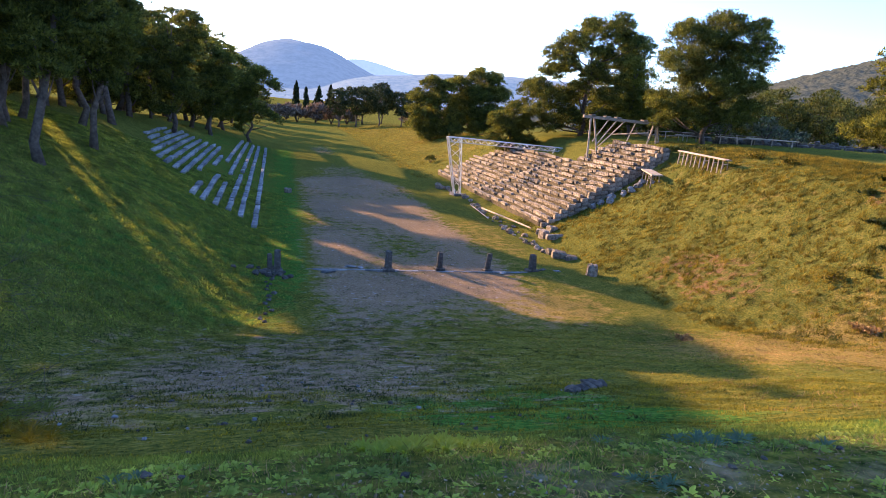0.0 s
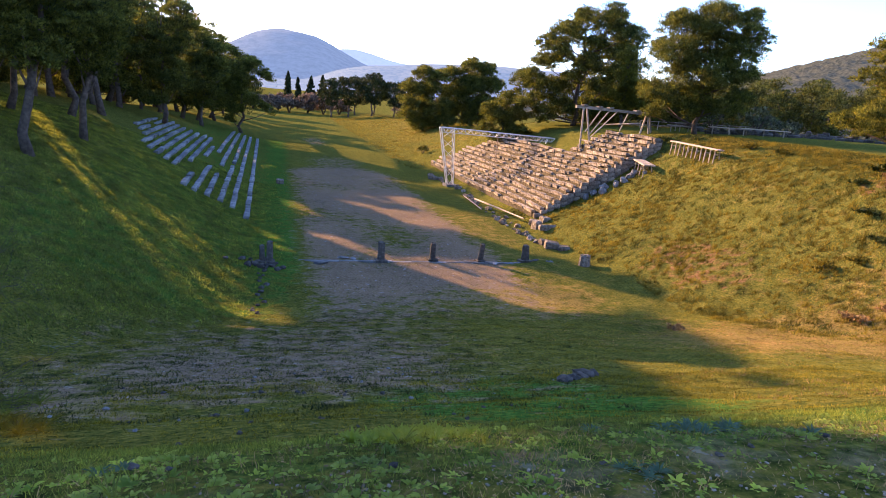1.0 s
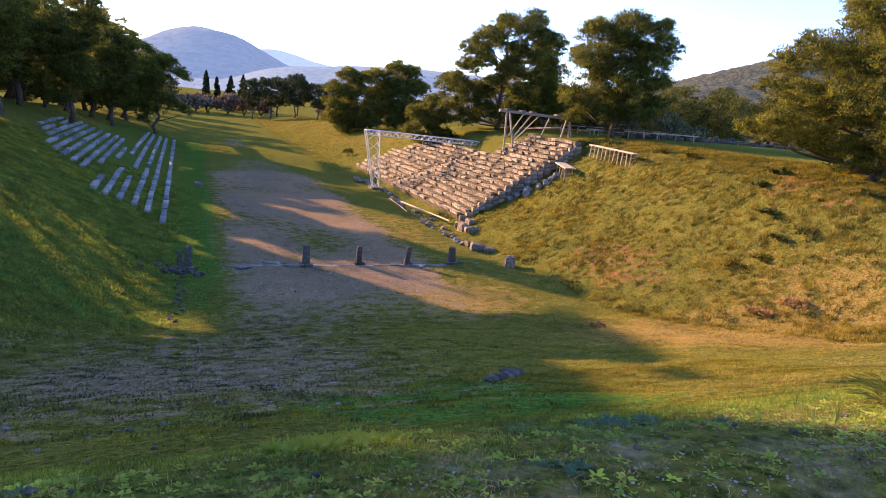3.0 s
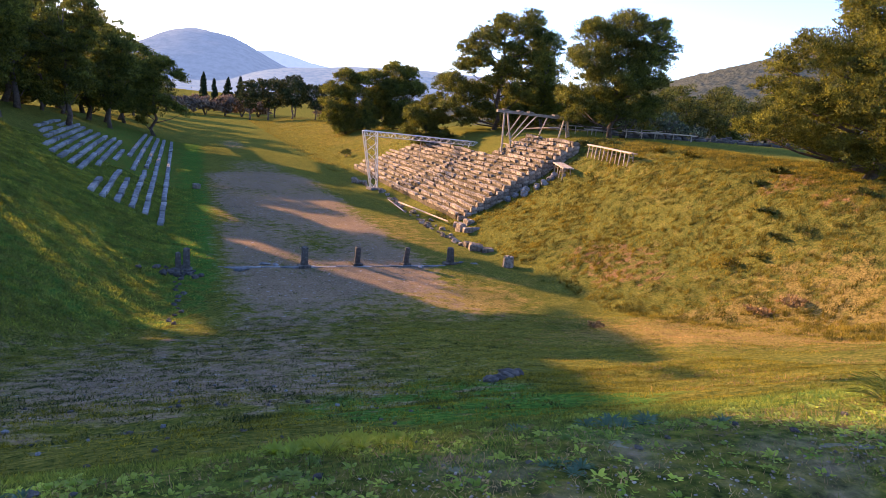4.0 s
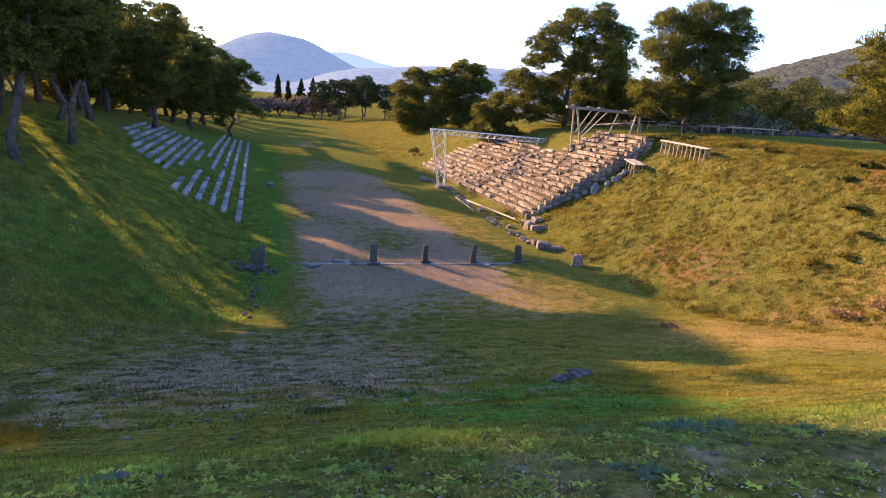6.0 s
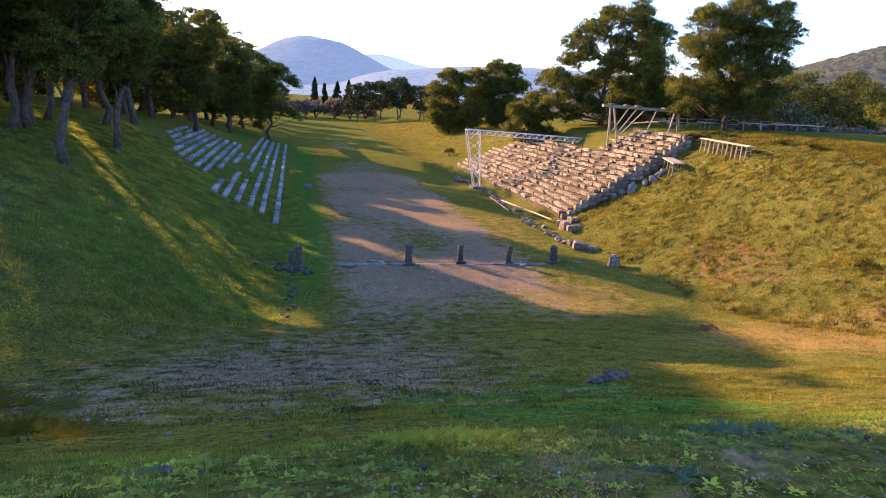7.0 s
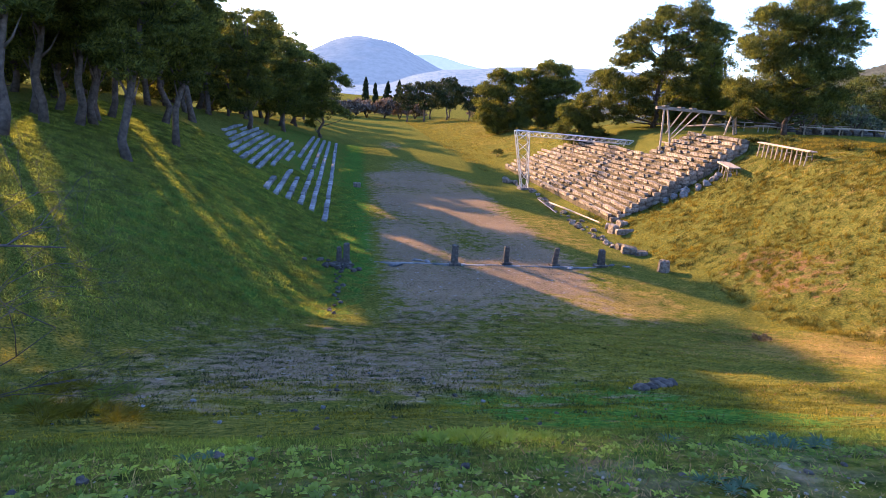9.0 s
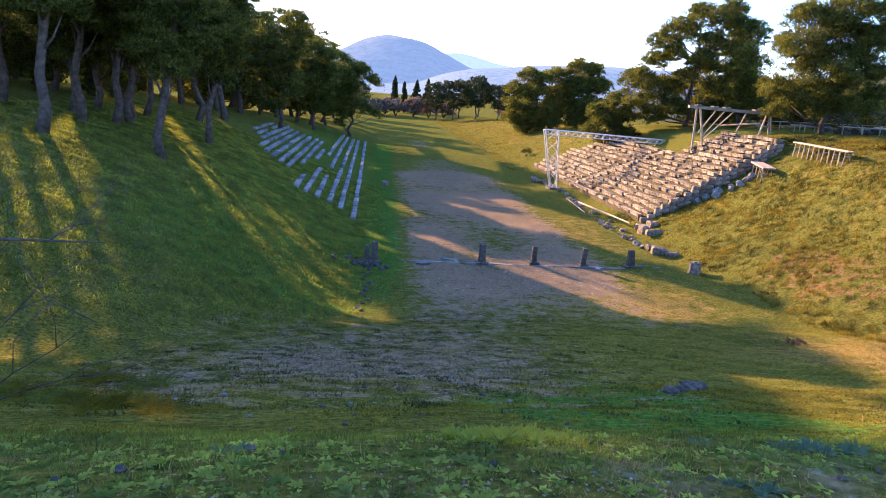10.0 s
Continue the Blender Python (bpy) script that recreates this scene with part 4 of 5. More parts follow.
def pillar(x, y, h, w, d, tilt, label, seed):
    """A weathered square shaft on a low plinth, with a worn top."""
    r = np.random.default_rng(seed)
    t = thing("stone_pillar", at_ground(x, y), label, "pillar", "pillars of the starting line")
    bm = bmesh.new()
    bmesh.ops.create_cube(bm, size=1.0)
    bmesh.ops.subdivide_edges(bm, edges=bm.edges, cuts=3, use_grid_fill=True)
    for v in bm.verts:
        n = noise.noise(v.co * 2.5 + Vector((seed, 0, 0)))
        v.co = Vector((v.co.x * w * (1.08 - 0.16 * (v.co.z + 0.5)), v.co.y * d * (1.08 - 0.16 * (v.co.z + 0.5)), (v.co.z + 0.45) * h)) + Vector((n, -n, n * (1.2 if v.co.z > 0.4 else 0))) * 0.035
    bmesh.ops.bevel(bm, geom=[e for e in bm.edges if e.calc_face_angle(0) > 1.0], offset=0.03, segments=1, affect="EDGES")
    me = bpy.data.meshes.new("shaft")
    bm.to_mesh(me)
    bm.free()
    me.materials.append(M_STONE_DARK)
    o = part("shaft", me, t)
    o.rotation_euler = (r.normal(0, 0.02), tilt, r.normal(0, 0.1))
    s = Shape()
    s.box((0, 0, 0.03), (w * 1.9, d * 1.9, 0.22), 0.1, 0, 0.02, 0.04)
    part("plinth", s.mesh("plinth", M_STONE_DARK), t)
    return t


sill()
pillar(7.0, 41.7, 1.42, 0.42, 0.36, 0.0, "dark weathered stone pillar of the starting line", 1)
pillar(10.6, 41.85, 1.28, 0.36, 0.34, 0.03, "grey weathered stone pillar of the starting line", 2)
pillar(14.1, 41.9, 1.36, 0.34, 0.32, 0.10, "slim leaning stone pillar with a crumbled foot", 3)
pillar(17.45, 41.8, 1.25, 0.46, 0.36, 0.0, "stout weathered stone pillar of the starting line", 4)
pillar(-0.25, 40.9, 1.45, 0.36, 0.36, 0.0, "dark stone pillar in a heap of rubble", 5)
pillar(-0.7, 40.8, 1.2, 0.30, 0.34, -0.03, "short dark pillar in a heap of rubble", 6)


def drum(x, y):
    t = thing("column_stump", at_ground(x, y, -0.05), "short broken fluted column stump", "column stump")
    s = Shape()
    n = 20
    for z0, z1, r0, r1 in ((0, 0.8, 0.42, 0.36),):
        ring = [((r + (0.02 if i % 2 else -0.02)) * math.cos(2 * math.pi * i / n), (r + (0.02 if i % 2 else -0.02)) * math.sin(2 * math.pi * i / n), z + (0.05 * math.sin(i * 1.7) if z > 0.5 else 0)) for z, r in ((z0, r0), (z1 * 0.5, (r0 + r1) / 2), (z1, r1), (z1 + 0.05, r1 * 0.6)) for i in range(n)]
        f = [(j * n + i, j * n + (i + 1) % n, (j + 1) * n + (i + 1) % n, (j + 1) * n + i) for j in range(3) for i in range(n)] + [tuple(3 * n + i for i in range(n))]
        s.add(ring, f)
    part("shaft", s.mesh("shaft", M_STONE), t)
    return t


drum(21.75, 41.0)


# ---- loose stones ----
def stone(x, y, size, seed, mat, label, group, sink=0.3, name="rock"):
    s = Shape()
    s.rock((0, 0, size[2] * (0.5 - sink)), size, seed)
    o = new(name, s.mesh(name, mat))
    o.location = at_ground(x, y)
    return tagged(o, label, "stone", group)


def stones():
    r = np.random.default_rng(51)
    k = 0
    for i in range(70):                                     # rubble along the foot of the stand
        f = r.random()
        y = 45.5 + 42 * f
        x = np.interp(y, (45.5, 49, 56, 61, 67, 78, 86), (21.9, 20.6, 20.6, 20.4, 20.9, 21.6, 21.2)) + abs(r.normal(0, 0.5)) + (0.3 if y > 58 else 0)
        q = r.uniform(0.25, 0.7)
        stone(x, y, (q * 1.3, q, q * 0.8), k, M_STONE, "pale rubble stone at the foot of the stand", "rubble at the stand")
        k += 1
    for i in range(14):                                     # boulders by the end wall
        q = r.uniform(0.45, 0.85)
        x = 28.8 + 0.34 * i + r.normal(0, 0.12)
        stone(x, 54.9 - 0.12 * i + r.normal(0, 0.3), (q * 1.2, q, q), k, M_STONE_GREY, "rounded grey boulder beside the stand's end wall", "boulders at the end wall")
        k += 1
    for x, y, a, b, c in ((23.4, 51.6, 1.7, 0.5, 0.45), (22.9, 53.0, 0.7, 0.7, 0.8), (21.5, 46.3, 1.1, 0.8, 0.6), (22.2, 45.6, 0.9, 0.6, 0.4), (21.3, 47.5, 0.8, 0.6, 0.5), (24.0, 53.8, 0.8, 0.8, 0.5), (23.2, 54.4, 0.9, 0.7, 0.5), (0.6, 76.0, 0.8, 0.7, 0.6)):
        s = Shape()
        s.box((0, 0, c * 0.35), (a, b, c), r.uniform(-0.6, 0.6), 0.08, 0.06, 0.1)
        o = new("fallen_block", s.mesh("fallen_block", M_STONE))
        o.location = at_ground(x, y)
        tagged(o, "fallen pale limestone block lying in grass", "stone block", "fallen blocks")
    stone(21.0, 86.0, (1.7, 1.3, 1.2), 77, M_STONE, "large pale boulder at the gantry's foot", "boulders at the gantry")
    stone(21.9, 84.6, (1.0, 0.8, 0.7), 78, M_STONE, "large pale boulder at the gantry's foot", "boulders at the gantry")
    for i in range(30):                                     # heap round the dark pillars
        q = r.uniform(0.25, 0.5)
        stone(-0.6 + r.normal(0, 0.6), 40.5 + r.normal(0, 0.5), (q * 1.2, q, q * 0.8), k, M_STONE_DARK, "dark rubble stone heaped round a pillar", "rubble at the pillar")
        k += 1
    for i in range(16):                                     # kerb stones at the foot of the shady bank
        q = r.uniform(0.15, 0.35)
        stone(-0.7 + r.normal(0, 0.2), 30.5 + 0.6 * i, (q * 1.2, q, q * 0.7), k, M_STONE_DARK, "small dark stone at the foot of the bank", "stones at the bank's foot")
        k += 1
    for x, y, q in ((6.1, 11.7, 0.4), (6.4, 11.95, 0.34), (7.1, 12.7, 0.42), (6.9, 12.5, 0.32), (7.4, 12.8, 0.3)):
        stone(x, y, (q * 1.4, q, q * 0.55), k, M_STONE_DARK, "flat grey rock half sunk in the grass slope", "grey rocks on the slope")
        k += 1
    for x, y, q in ((3.0, 41.0, 0.7), (4.5, 42.3, 0.5), (5.2, 42.1, 0.5), (15.0, 41.4, 0.5), (18.3, 41.9, 0.5), (19.4, 41.8, 0.4)):
        stone(x, y, (q * 1.6, q * 0.8, q * 0.4), k, M_STONE_GREY, "low grey stone beside the starting line", "stones at the line")
        k += 1
    for i in range(80):                                    # pebbles on the bare slope
        x, y = r.normal(0.0, 2.6), r.uniform(4.5, 16)
        q = r.uniform(0.03, 0.085) * (1.2 if y > 9 else 0.7)
        stone(x, y, (q * 1.3, q, q * 0.8), k % 40, M_STONE_DARK if i % 3 else M_STONE_GREY, "small pale pebble on the worn slope", "pebbles", 0.2, "pebble")
        k += 1
    for i in range(24):                                     # pebbles at the brow
        x, y = r.uniform(-2.5, 4.5), r.uniform(1.9, 3.2)
        q = r.uniform(0.02, 0.06)
        stone(x, y, (q * 1.3, q, q * 0.7), k % 40, M_STONE_DARK, "small pebble among weeds at the brow", "pebbles at the brow", 0.2, "pebble")
        k += 1


stones()


def brow_gravel():
    r = np.random.default_rng(57)
    s = Shape()
    for i in range(900):
        x, y, q = r.uniform(-4, 5), 1.75 + abs(r.normal(0, 0.35)), r.uniform(0.004, 0.012)
        s.box(at_ground(x, y, q * 0.2), (q * 1.5, q, q * 0.8), r.uniform(0, 3), r.normal(0, 0.2), q * 0.15, q * 0.2)
    tagged(new("brow_gravel", s.mesh("brow_gravel", M_STONE_JOINED)), "fine gravel on the bare brow", "gravel", kind="stuff")


brow_gravel()


def dry_wall(points, high, label, seed):
    """A low wall of piled stones along points (x, y)."""
    r = np.random.default_rng(seed)
    t = thing("dry_stone_wall", (0, 0, 0), label, "stone wall", "low stone walls")
    for (xa, ya), (xb, yb) in zip(points, points[1:]):
        n = int(math.hypot(xb - xa, yb - ya) / 0.7)
        for i in range(n):
            x, y = xa + (xb - xa) * (i + 0.5) / n, ya + (yb - ya) * (i + 0.5) / n
            z = 0.0
            while z < high * r.uniform(0.1, 1.1):
                s = Shape()
                q = r.uniform(0.3, 0.42)
                s.box((0, 0, 0), (r.uniform(0.6, 0.9), 0.5, q), r.normal(0, 0.2) + math.atan2(yb - ya, xb - xa), 0, 0.06, 0.08)
                part("stone", s.mesh("stone", M_STONE_DARK), t, "", at_ground(x, y + r.normal(0, 0.25), z + q * 0.3))
                z += q
    return t


dry_wall(((48.5, 66.0), (58.0, 64.5), (66.0, 60.0), (74.0, 56.0)), 0.45, "low grey dry-stone wall along the terrace", 61)
dry_wall(((52.0, 74.0), (62.0, 72.0), (70.0, 66.0)), 0.45, "low broken wall of grey stones on the terrace", 62)

# ---- timber and steel at the stand ----
def bar(name, a, b, rad, mat, parent, sides=6, label=""):
    s = Shape()
    a, b = Vector(a), Vector(b)
    s.tube([(0, 0, 0), (b - a) * 0.5, b - a], [rad] * 3, sides)
    return part(name, s.mesh(name, mat), parent, label, a)


def plank(name, a, b, wide, thick, mat, parent, label=""):
    a, b = Vector(a), Vector(b)
    s = Shape()
    s.box((0, 0, 0), ((b - a).length, wide, thick), 0, 0, 0.008, 0.01)
    o = part(name, s.mesh(name, mat), parent, label, (a + b) / 2)
    o.rotation_mode = "QUATERNION"
    o.rotation_quaternion = (b - a).to_track_quat("X", "Z")
    return o


def gantry():
    """A lattice tower with a lattice boom lying from its head on to the seats."""
    t = thing("lattice_gantry", (0, 0, 0), "light grey steel lattice gantry reaching over the seats", "gantry")
    foot, head = Vector((21.9, 80.0, 0.0)), Vector((20.85, 79.6, 7.4))
    cf = [foot + Vector((dx, dy, 0)) * 0.38 for dx, dy in ((-1, -1), (1, -1), (1, 1), (-1, 1))]
    ch = [head + Vector((dx, dy, 0)) * 0.85 for dx, dy in ((-1, -0.6), (1, -0.6), (1, 0.6), (-1, 0.6))]
    for a, b in zip(cf, ch):
        bar("chord", a, b, 0.07, M_STEEL, t)
    n = 6
    for k in range(n):
        for j in range(4):
            p, q = cf[j].lerp(ch[j], k / n), cf[(j + 1) % 4].lerp(ch[(j + 1) % 4], (k + 1) / n)
            bar("brace", p, q, 0.035, M_STEEL, t, 5)
    for j in range(4):
        bar("head_rail", ch[j], ch[(j + 1) % 4], 0.06, M_STEEL, t)
    s = Shape()
    s.box((0, 0, 0.15), (1.5, 1.3, 0.5), 0.2, 0, 0.04, 0.06)
    part("footing", s.mesh("footing", M_STONE_GREY), t, "pale concrete footing block", (21.9, 80.0, -0.1))
    a0, a1 = head + Vector((-0.6, 0, 0.05)), Vector((34.6, 77.6, 7.05))
    side = Vector((0, 0.45, 0))
    low = Vector((0, 0, -0.62))
    for off in (side, -side, low):
        bar("boom_chord", a0 + off, a1 + off * 0.8, 0.055, M_STEEL, t)
    n = 16
    for k in range(n):
        p, m, q = a0.lerp(a1, k / n), a0.lerp(a1, (k + 0.5) / n), a0.lerp(a1, (k + 1) / n)
        for off in (side, -side):
            bar("boom_brace", p + off, m + low, 0.03, M_STEEL, t, 5)
            bar("boom_brace", m + low, q + off, 0.03, M_STEEL, t, 5)
        bar("boom_brace", p + side, q - side, 0.025, M_STEEL, t, 5)
    bar("prop", (27.4, 79.0, 3.6), (27.5, 79.0, 6.9), 0.05, M_RUST, t)
    bar("prop", (33.6, 77.8, 6.3), (33.9, 77.8, 7.0), 0.07, M_STEEL, t)
    bar("prop", (32.6, 77.4, 6.4), (33.4, 77.6, 7.2), 0.06, M_STEEL, t)
    return t


def timber_frame():
    t = thing("timber_hoist", (0, 0, 0), "sun-bleached timber hoist frame over the upper seats", "timber frame")
    y = 66.0
    plank("beam", (31.6, y, 11.25), (40.9, y, 11.0), 0.42, 0.30, M_TIMBER, t)
    for a, b in (((32.6, y, 6.6), (32.35, y - 0.3, 11.1)), ((33.7, y - 0.4, 6.3), (33.0, y + 0.2, 11.1)), ((40.0, y + 0.5, 8.5), (40.3, y, 11.0)), ((41.2, y, 8.6), (40.7, y, 11.0)), ((40.5, y - 0.6, 8.6), (40.5, y, 11.0))):
        bar("post", a, b, 0.11, M_TIMBER, t)
    for a, b in (((33.0, y, 8.6), (34.6, y, 11.0)), ((33.3, y - 0.3, 8.2), (35.6, y, 11.0)), ((33.6, y, 7.9), (36.6, y, 11.0)), ((37.4, y + 0.4, 8.9), (38.0, y, 11.0))):
        bar("brace", a, b, 0.07, M_TIMBER, t)
    for x in (32.6, 34.4, 35.7, 39.0):
        s = Shape()
        s.box((0, 0, 0), (0.6, 0.55, 0.22), 0.2, 0, 0.02, 0.04)
        part("cap_block", s.mesh("cap_block", M_STONE), t, "pale block on the beam", (x, y, 11.42 - 0.025 * (x - 32)))
    return t


def trestle(a, b, legs, label, drop=None, wide=0.6):
    """A plank on pairs of legs; a and b are the ends of its top."""
    t = thing("timber_trestle", (0, 0, 0), label, "trestle", "timber trestles")
    a, b = Vector(a), Vector(b)
    for off in (-0.3 * wide, 0.3 * wide):
        plank("board", a + Vector((off, 0, 0)), b + Vector((off, 0, 0)), wide * 0.52, 0.10, M_TIMBER, t)
    for i in range(legs):
        p = a.lerp(b, (i + 0.4) / legs)
        for off in (-0.35, 0.35):
            q = Vector((p.x + off * wide, p.y, p.z - 0.05))
            bar("leg", (q.x + off * 0.25, q.y + 0.05 * (-1) ** i, float(surface(q.x + off * 0.25, q.y)) - 0.1), q, 0.055, M_TIMBER, t)
        if i % 2 == 0:
            bar("tie", (p.x - 0.35 * wide, p.y, p.z - 0.4), (p.x + 0.35 * wide, p.y, p.z - 0.4), 0.04, M_TIMBER, t)
    return t


def pole(a, b, rad, label, mat=M_TIMBER):
    a, b = Vector(a), Vector(b)
    s = Shape()
    s.tube([(0, 0, 0), (b - a) * 0.5 + Vector((0, 0, 0.02)), b - a], [rad, rad * 0.9, rad * 0.75], 7)
    o = new("pole", s.mesh("pole", mat))
    o.location = a
    return tagged(o, label, "pole", "loose poles")


def fence(points, label, seed):
    t = thing("rail_fence", (0, 0, 0), label, "fence")
    for (xa, ya), (xb, yb) in zip(points, points[1:]):
        n = max(1, int(math.hypot(xb - xa, yb - ya) / 2.0))
        for i in range(n + 1):
            p = at_ground(xa + (xb - xa) * i / n, ya + (yb - ya) * i / n, -0.1)
            bar("post", p, p + Vector((0, 0, 1.1)), 0.06, M_TIMBER, t)
        for zz in (0.5, 0.95):
            bar("rail", at_ground(xa, ya, zz), at_ground(xb, yb, zz), 0.045, M_TIMBER, t)
    return t


gantry()
timber_frame()
trestle(at_ground(35.9, 53.6, 1.0), at_ground(35.75, 46.5, 1.0), 11, "long sun-bleached timber trestle bench on the bank")
trestle((33.4, 54.9, 6.75), (32.7, 51.8, 6.5), 4, "small weathered timber platform beside the end wall", wide=1.0)
pole((21.3, 67.0, 0.5), (22.3, 54.8, 0.75), 0.09, "long pale pole lying along the foot of the stand")
pole((20.5, 62.0, 0.25), (21.0, 70.5, 0.3), 0.06, "thin grey pole lying in the rubble", M_RUST)
pole((33.6, 68.3, 7.6), (34.6, 55.4, 7.5), 0.07, "long pole lying across the upper seat rows")
pole((37.0, 61.5, 10.0), (35.6, 66.5, 9.5), 0.10, "pale plank lying on the top seat row")
fence(((44.5, 74.0), (52.0, 70.0), (58.0, 68.5)), "weathered rail fence under the pines", 1)
for i, (x, y, ln, a) in enumerate(((50.5, 64.8, 5.0, -0.2), (53.5, 62.8, 5.5, -0.35), (47.5, 70.0, 4.0, 0.3))):
    t = thing("timber_bench", at_ground(x, y), "low weathered timber bench on the terrace", "bench", "terrace benches")
    plank("seat", (-ln / 2, 0, 0.75), (ln / 2, 0, 0.75), 0.6, 0.12, M_TIMBER, t)
    for dx in (-0.4, 0, 0.4):
        bar("leg", (dx * ln, 0, -0.1), (dx * ln, 0, 0.72), 0.07, M_TIMBER, t)
    t.rotation_euler = (0, 0, a)

# ---- grass, tussocks and weeds ----
def strew(n, x0, x1, y0, y1, r, keep=None):
    x, y = r.uniform(x0, x1, n), r.uniform(y0, y1, n)
    if keep is not None:
        k = r.random(n) < keep(x, y)
        x, y = x[k], y[k]
    return np.stack([x, y, 0 * x], 1)


def grasses():
    r = np.random.default_rng(71)
    green = lambda x, y: np.clip(1.0 - 1.1 * cover_maps(x, y)["bare"] - 0.7 * cover_maps(x, y)["dry"] + 0.5 * wob(x, y, 1.0, 21), 0.04, 1)
    # brow in front of the camera
    p = strew(30000, -5, 7, 1.7, 4.6, r, lambda x, y: np.clip(0.6 + 0.6 * wob(x, y, 2.2, 22) - 0.6 * blob(x, y, 2.1, 2.1, 2.2, 0.7), 0.05, 1))
    stuff("brow_grass", blades(p, 7, r.uniform(0.02, 0.065, len(p)), 0.0035, 0.03, r, 0.9), M_GRASS, "green grass blades at the brow of the bank", "grass")
    p = strew(9000, -4.2, 5.2, 1.7, 3.1, r, lambda x, y: np.clip(0.35 + 0.5 * wob(x, y, 1.7, 28) + 0.5 * blob(x, y, 2.1, 2.1, 2.4, 0.8), 0, 1))
    stuff("brow_straw", blades(p, 7, r.uniform(0.025, 0.07, len(p)), 0.004, 0.035, r, 3.0), M_STRAW, "dead straw lying on the brow", "straw")
    # the end slope
    p = np.concatenate([strew(75000, -13, 14, 3.8, 13, r, green), strew(60000, -14, 32, 12, 30, r, green)])
    stuff("slope_grass", blades(p, 6, np.clip(p[:, 1] / 14, 0.45, 1) * r.uniform(0.03, 0.09, len(p)), 0.009, 0.07, r, 1.1), M_TURF, "short green turf on the end slope", "grass")
    p = strew(15000, 6, 34, 4, 30, r, lambda x, y: np.clip(cover_maps(x, y)["dry"] + 0.15 + 0.4 * wob(x, y, 0.8, 23), 0, 1))
    stuff("dry_grass", blades(p, 6, r.uniform(0.04, 0.12, len(p)), 0.010, 0.08, r, 0.8), M_STRAW, "dry yellow grass on the sunlit slope", "grass")
    # dark tufts on the worn slope
    p = strew(5200, -14, 12, 7, 31, r, lambda x, y: np.clip(cover_maps(x, y)["bare"] * 1.5, 0, 1))
    stuff("slope_tufts", blades(p, 44, r.uniform(0.04, 0.10, len(p)), 0.016, 0.13, r, 1.6), M_SCRUB, "low dark tufts on worn soil", "grass")
    p = strew(2400, 0, 17, 27, 66, r, lambda x, y: np.clip(0.35 + 0.6 * wob(x, y, 0.5, 29), 0, 1))
    stuff("track_tufts", blades(p, 26, r.uniform(0.03, 0.08, len(p)), 0.018, 0.13, r, 1.5), M_SCRUB, "small dark tufts on the worn track", "grass")
    # tussocks on the sunny bank
    p = strew(15000, 22.8, 46, 14, 60, r, lambda x, y: np.clip(0.5 + 0.5 * wob(x, y, 0.6, 24), 0.06, 1))
    stuff("bank_tussocks", blades(p, 20, r.uniform(0.10, 0.30, len(p)), 0.016, 0.075, r, 0.45), M_TUSSOCK, "olive-green grass tussocks on the sunny bank", "grass")
    p = strew(5200, 23, 48, 14, 62, r, lambda x, y: np.clip(0.12 + 0.5 * band(x, 31, 46, 4) + 0.5 * wob(x, y, 0.5, 27), 0, 1))
    stuff("bank_scrub", blades(p, 40, r.uniform(0.10, 0.26, len(p)), 0.017, 0.16, r, 0.9), M_SCRUB, "dark olive scrub tufts on the sunny bank", "scrub")
    p = strew(36000, 22, 48, 12, 64, r)
    stuff("bank_grass", blades(p, 5, r.uniform(0.05, 0.14, len(p)), 0.016, 0.12, r, 0.8), M_TURF, "short grass on the sunny bank", "grass")
    # the shady bank and the track edges
    p = strew(80000, -27, 1, 14, 75, r, lambda x, y: np.clip((y - 30.5 - 1.18 * x) / 4 + 0.3 * wob(x, y, 1.0, 25), 0, 1) * np.clip(0.2 - x / 3, 0, 1))
    stuff("shade_grass", blades(p, 6, r.uniform(0.08, 0.20, len(p)), 0.016, 0.12, r, 0.8), M_GRASS, "green grass on the shady bank", "grass")
    p = strew(14000, -2, 24, 29, 100, r, green)
    stuff("track_grass", blades(p, 5, r.uniform(0.04, 0.10, len(p)), 0.018, 0.12, r, 0.9), M_TURF, "thin grass on the track", "grass")
    p = strew(16000, 20, 60, 98, 260, r)
    stuff("far_grass", blades(p, 5, r.uniform(0.1, 0.3, len(p)), 0.05, 0.35, r, 0.8), M_TUSSOCK, "rough grass on the far bank", "grass")


grasses()


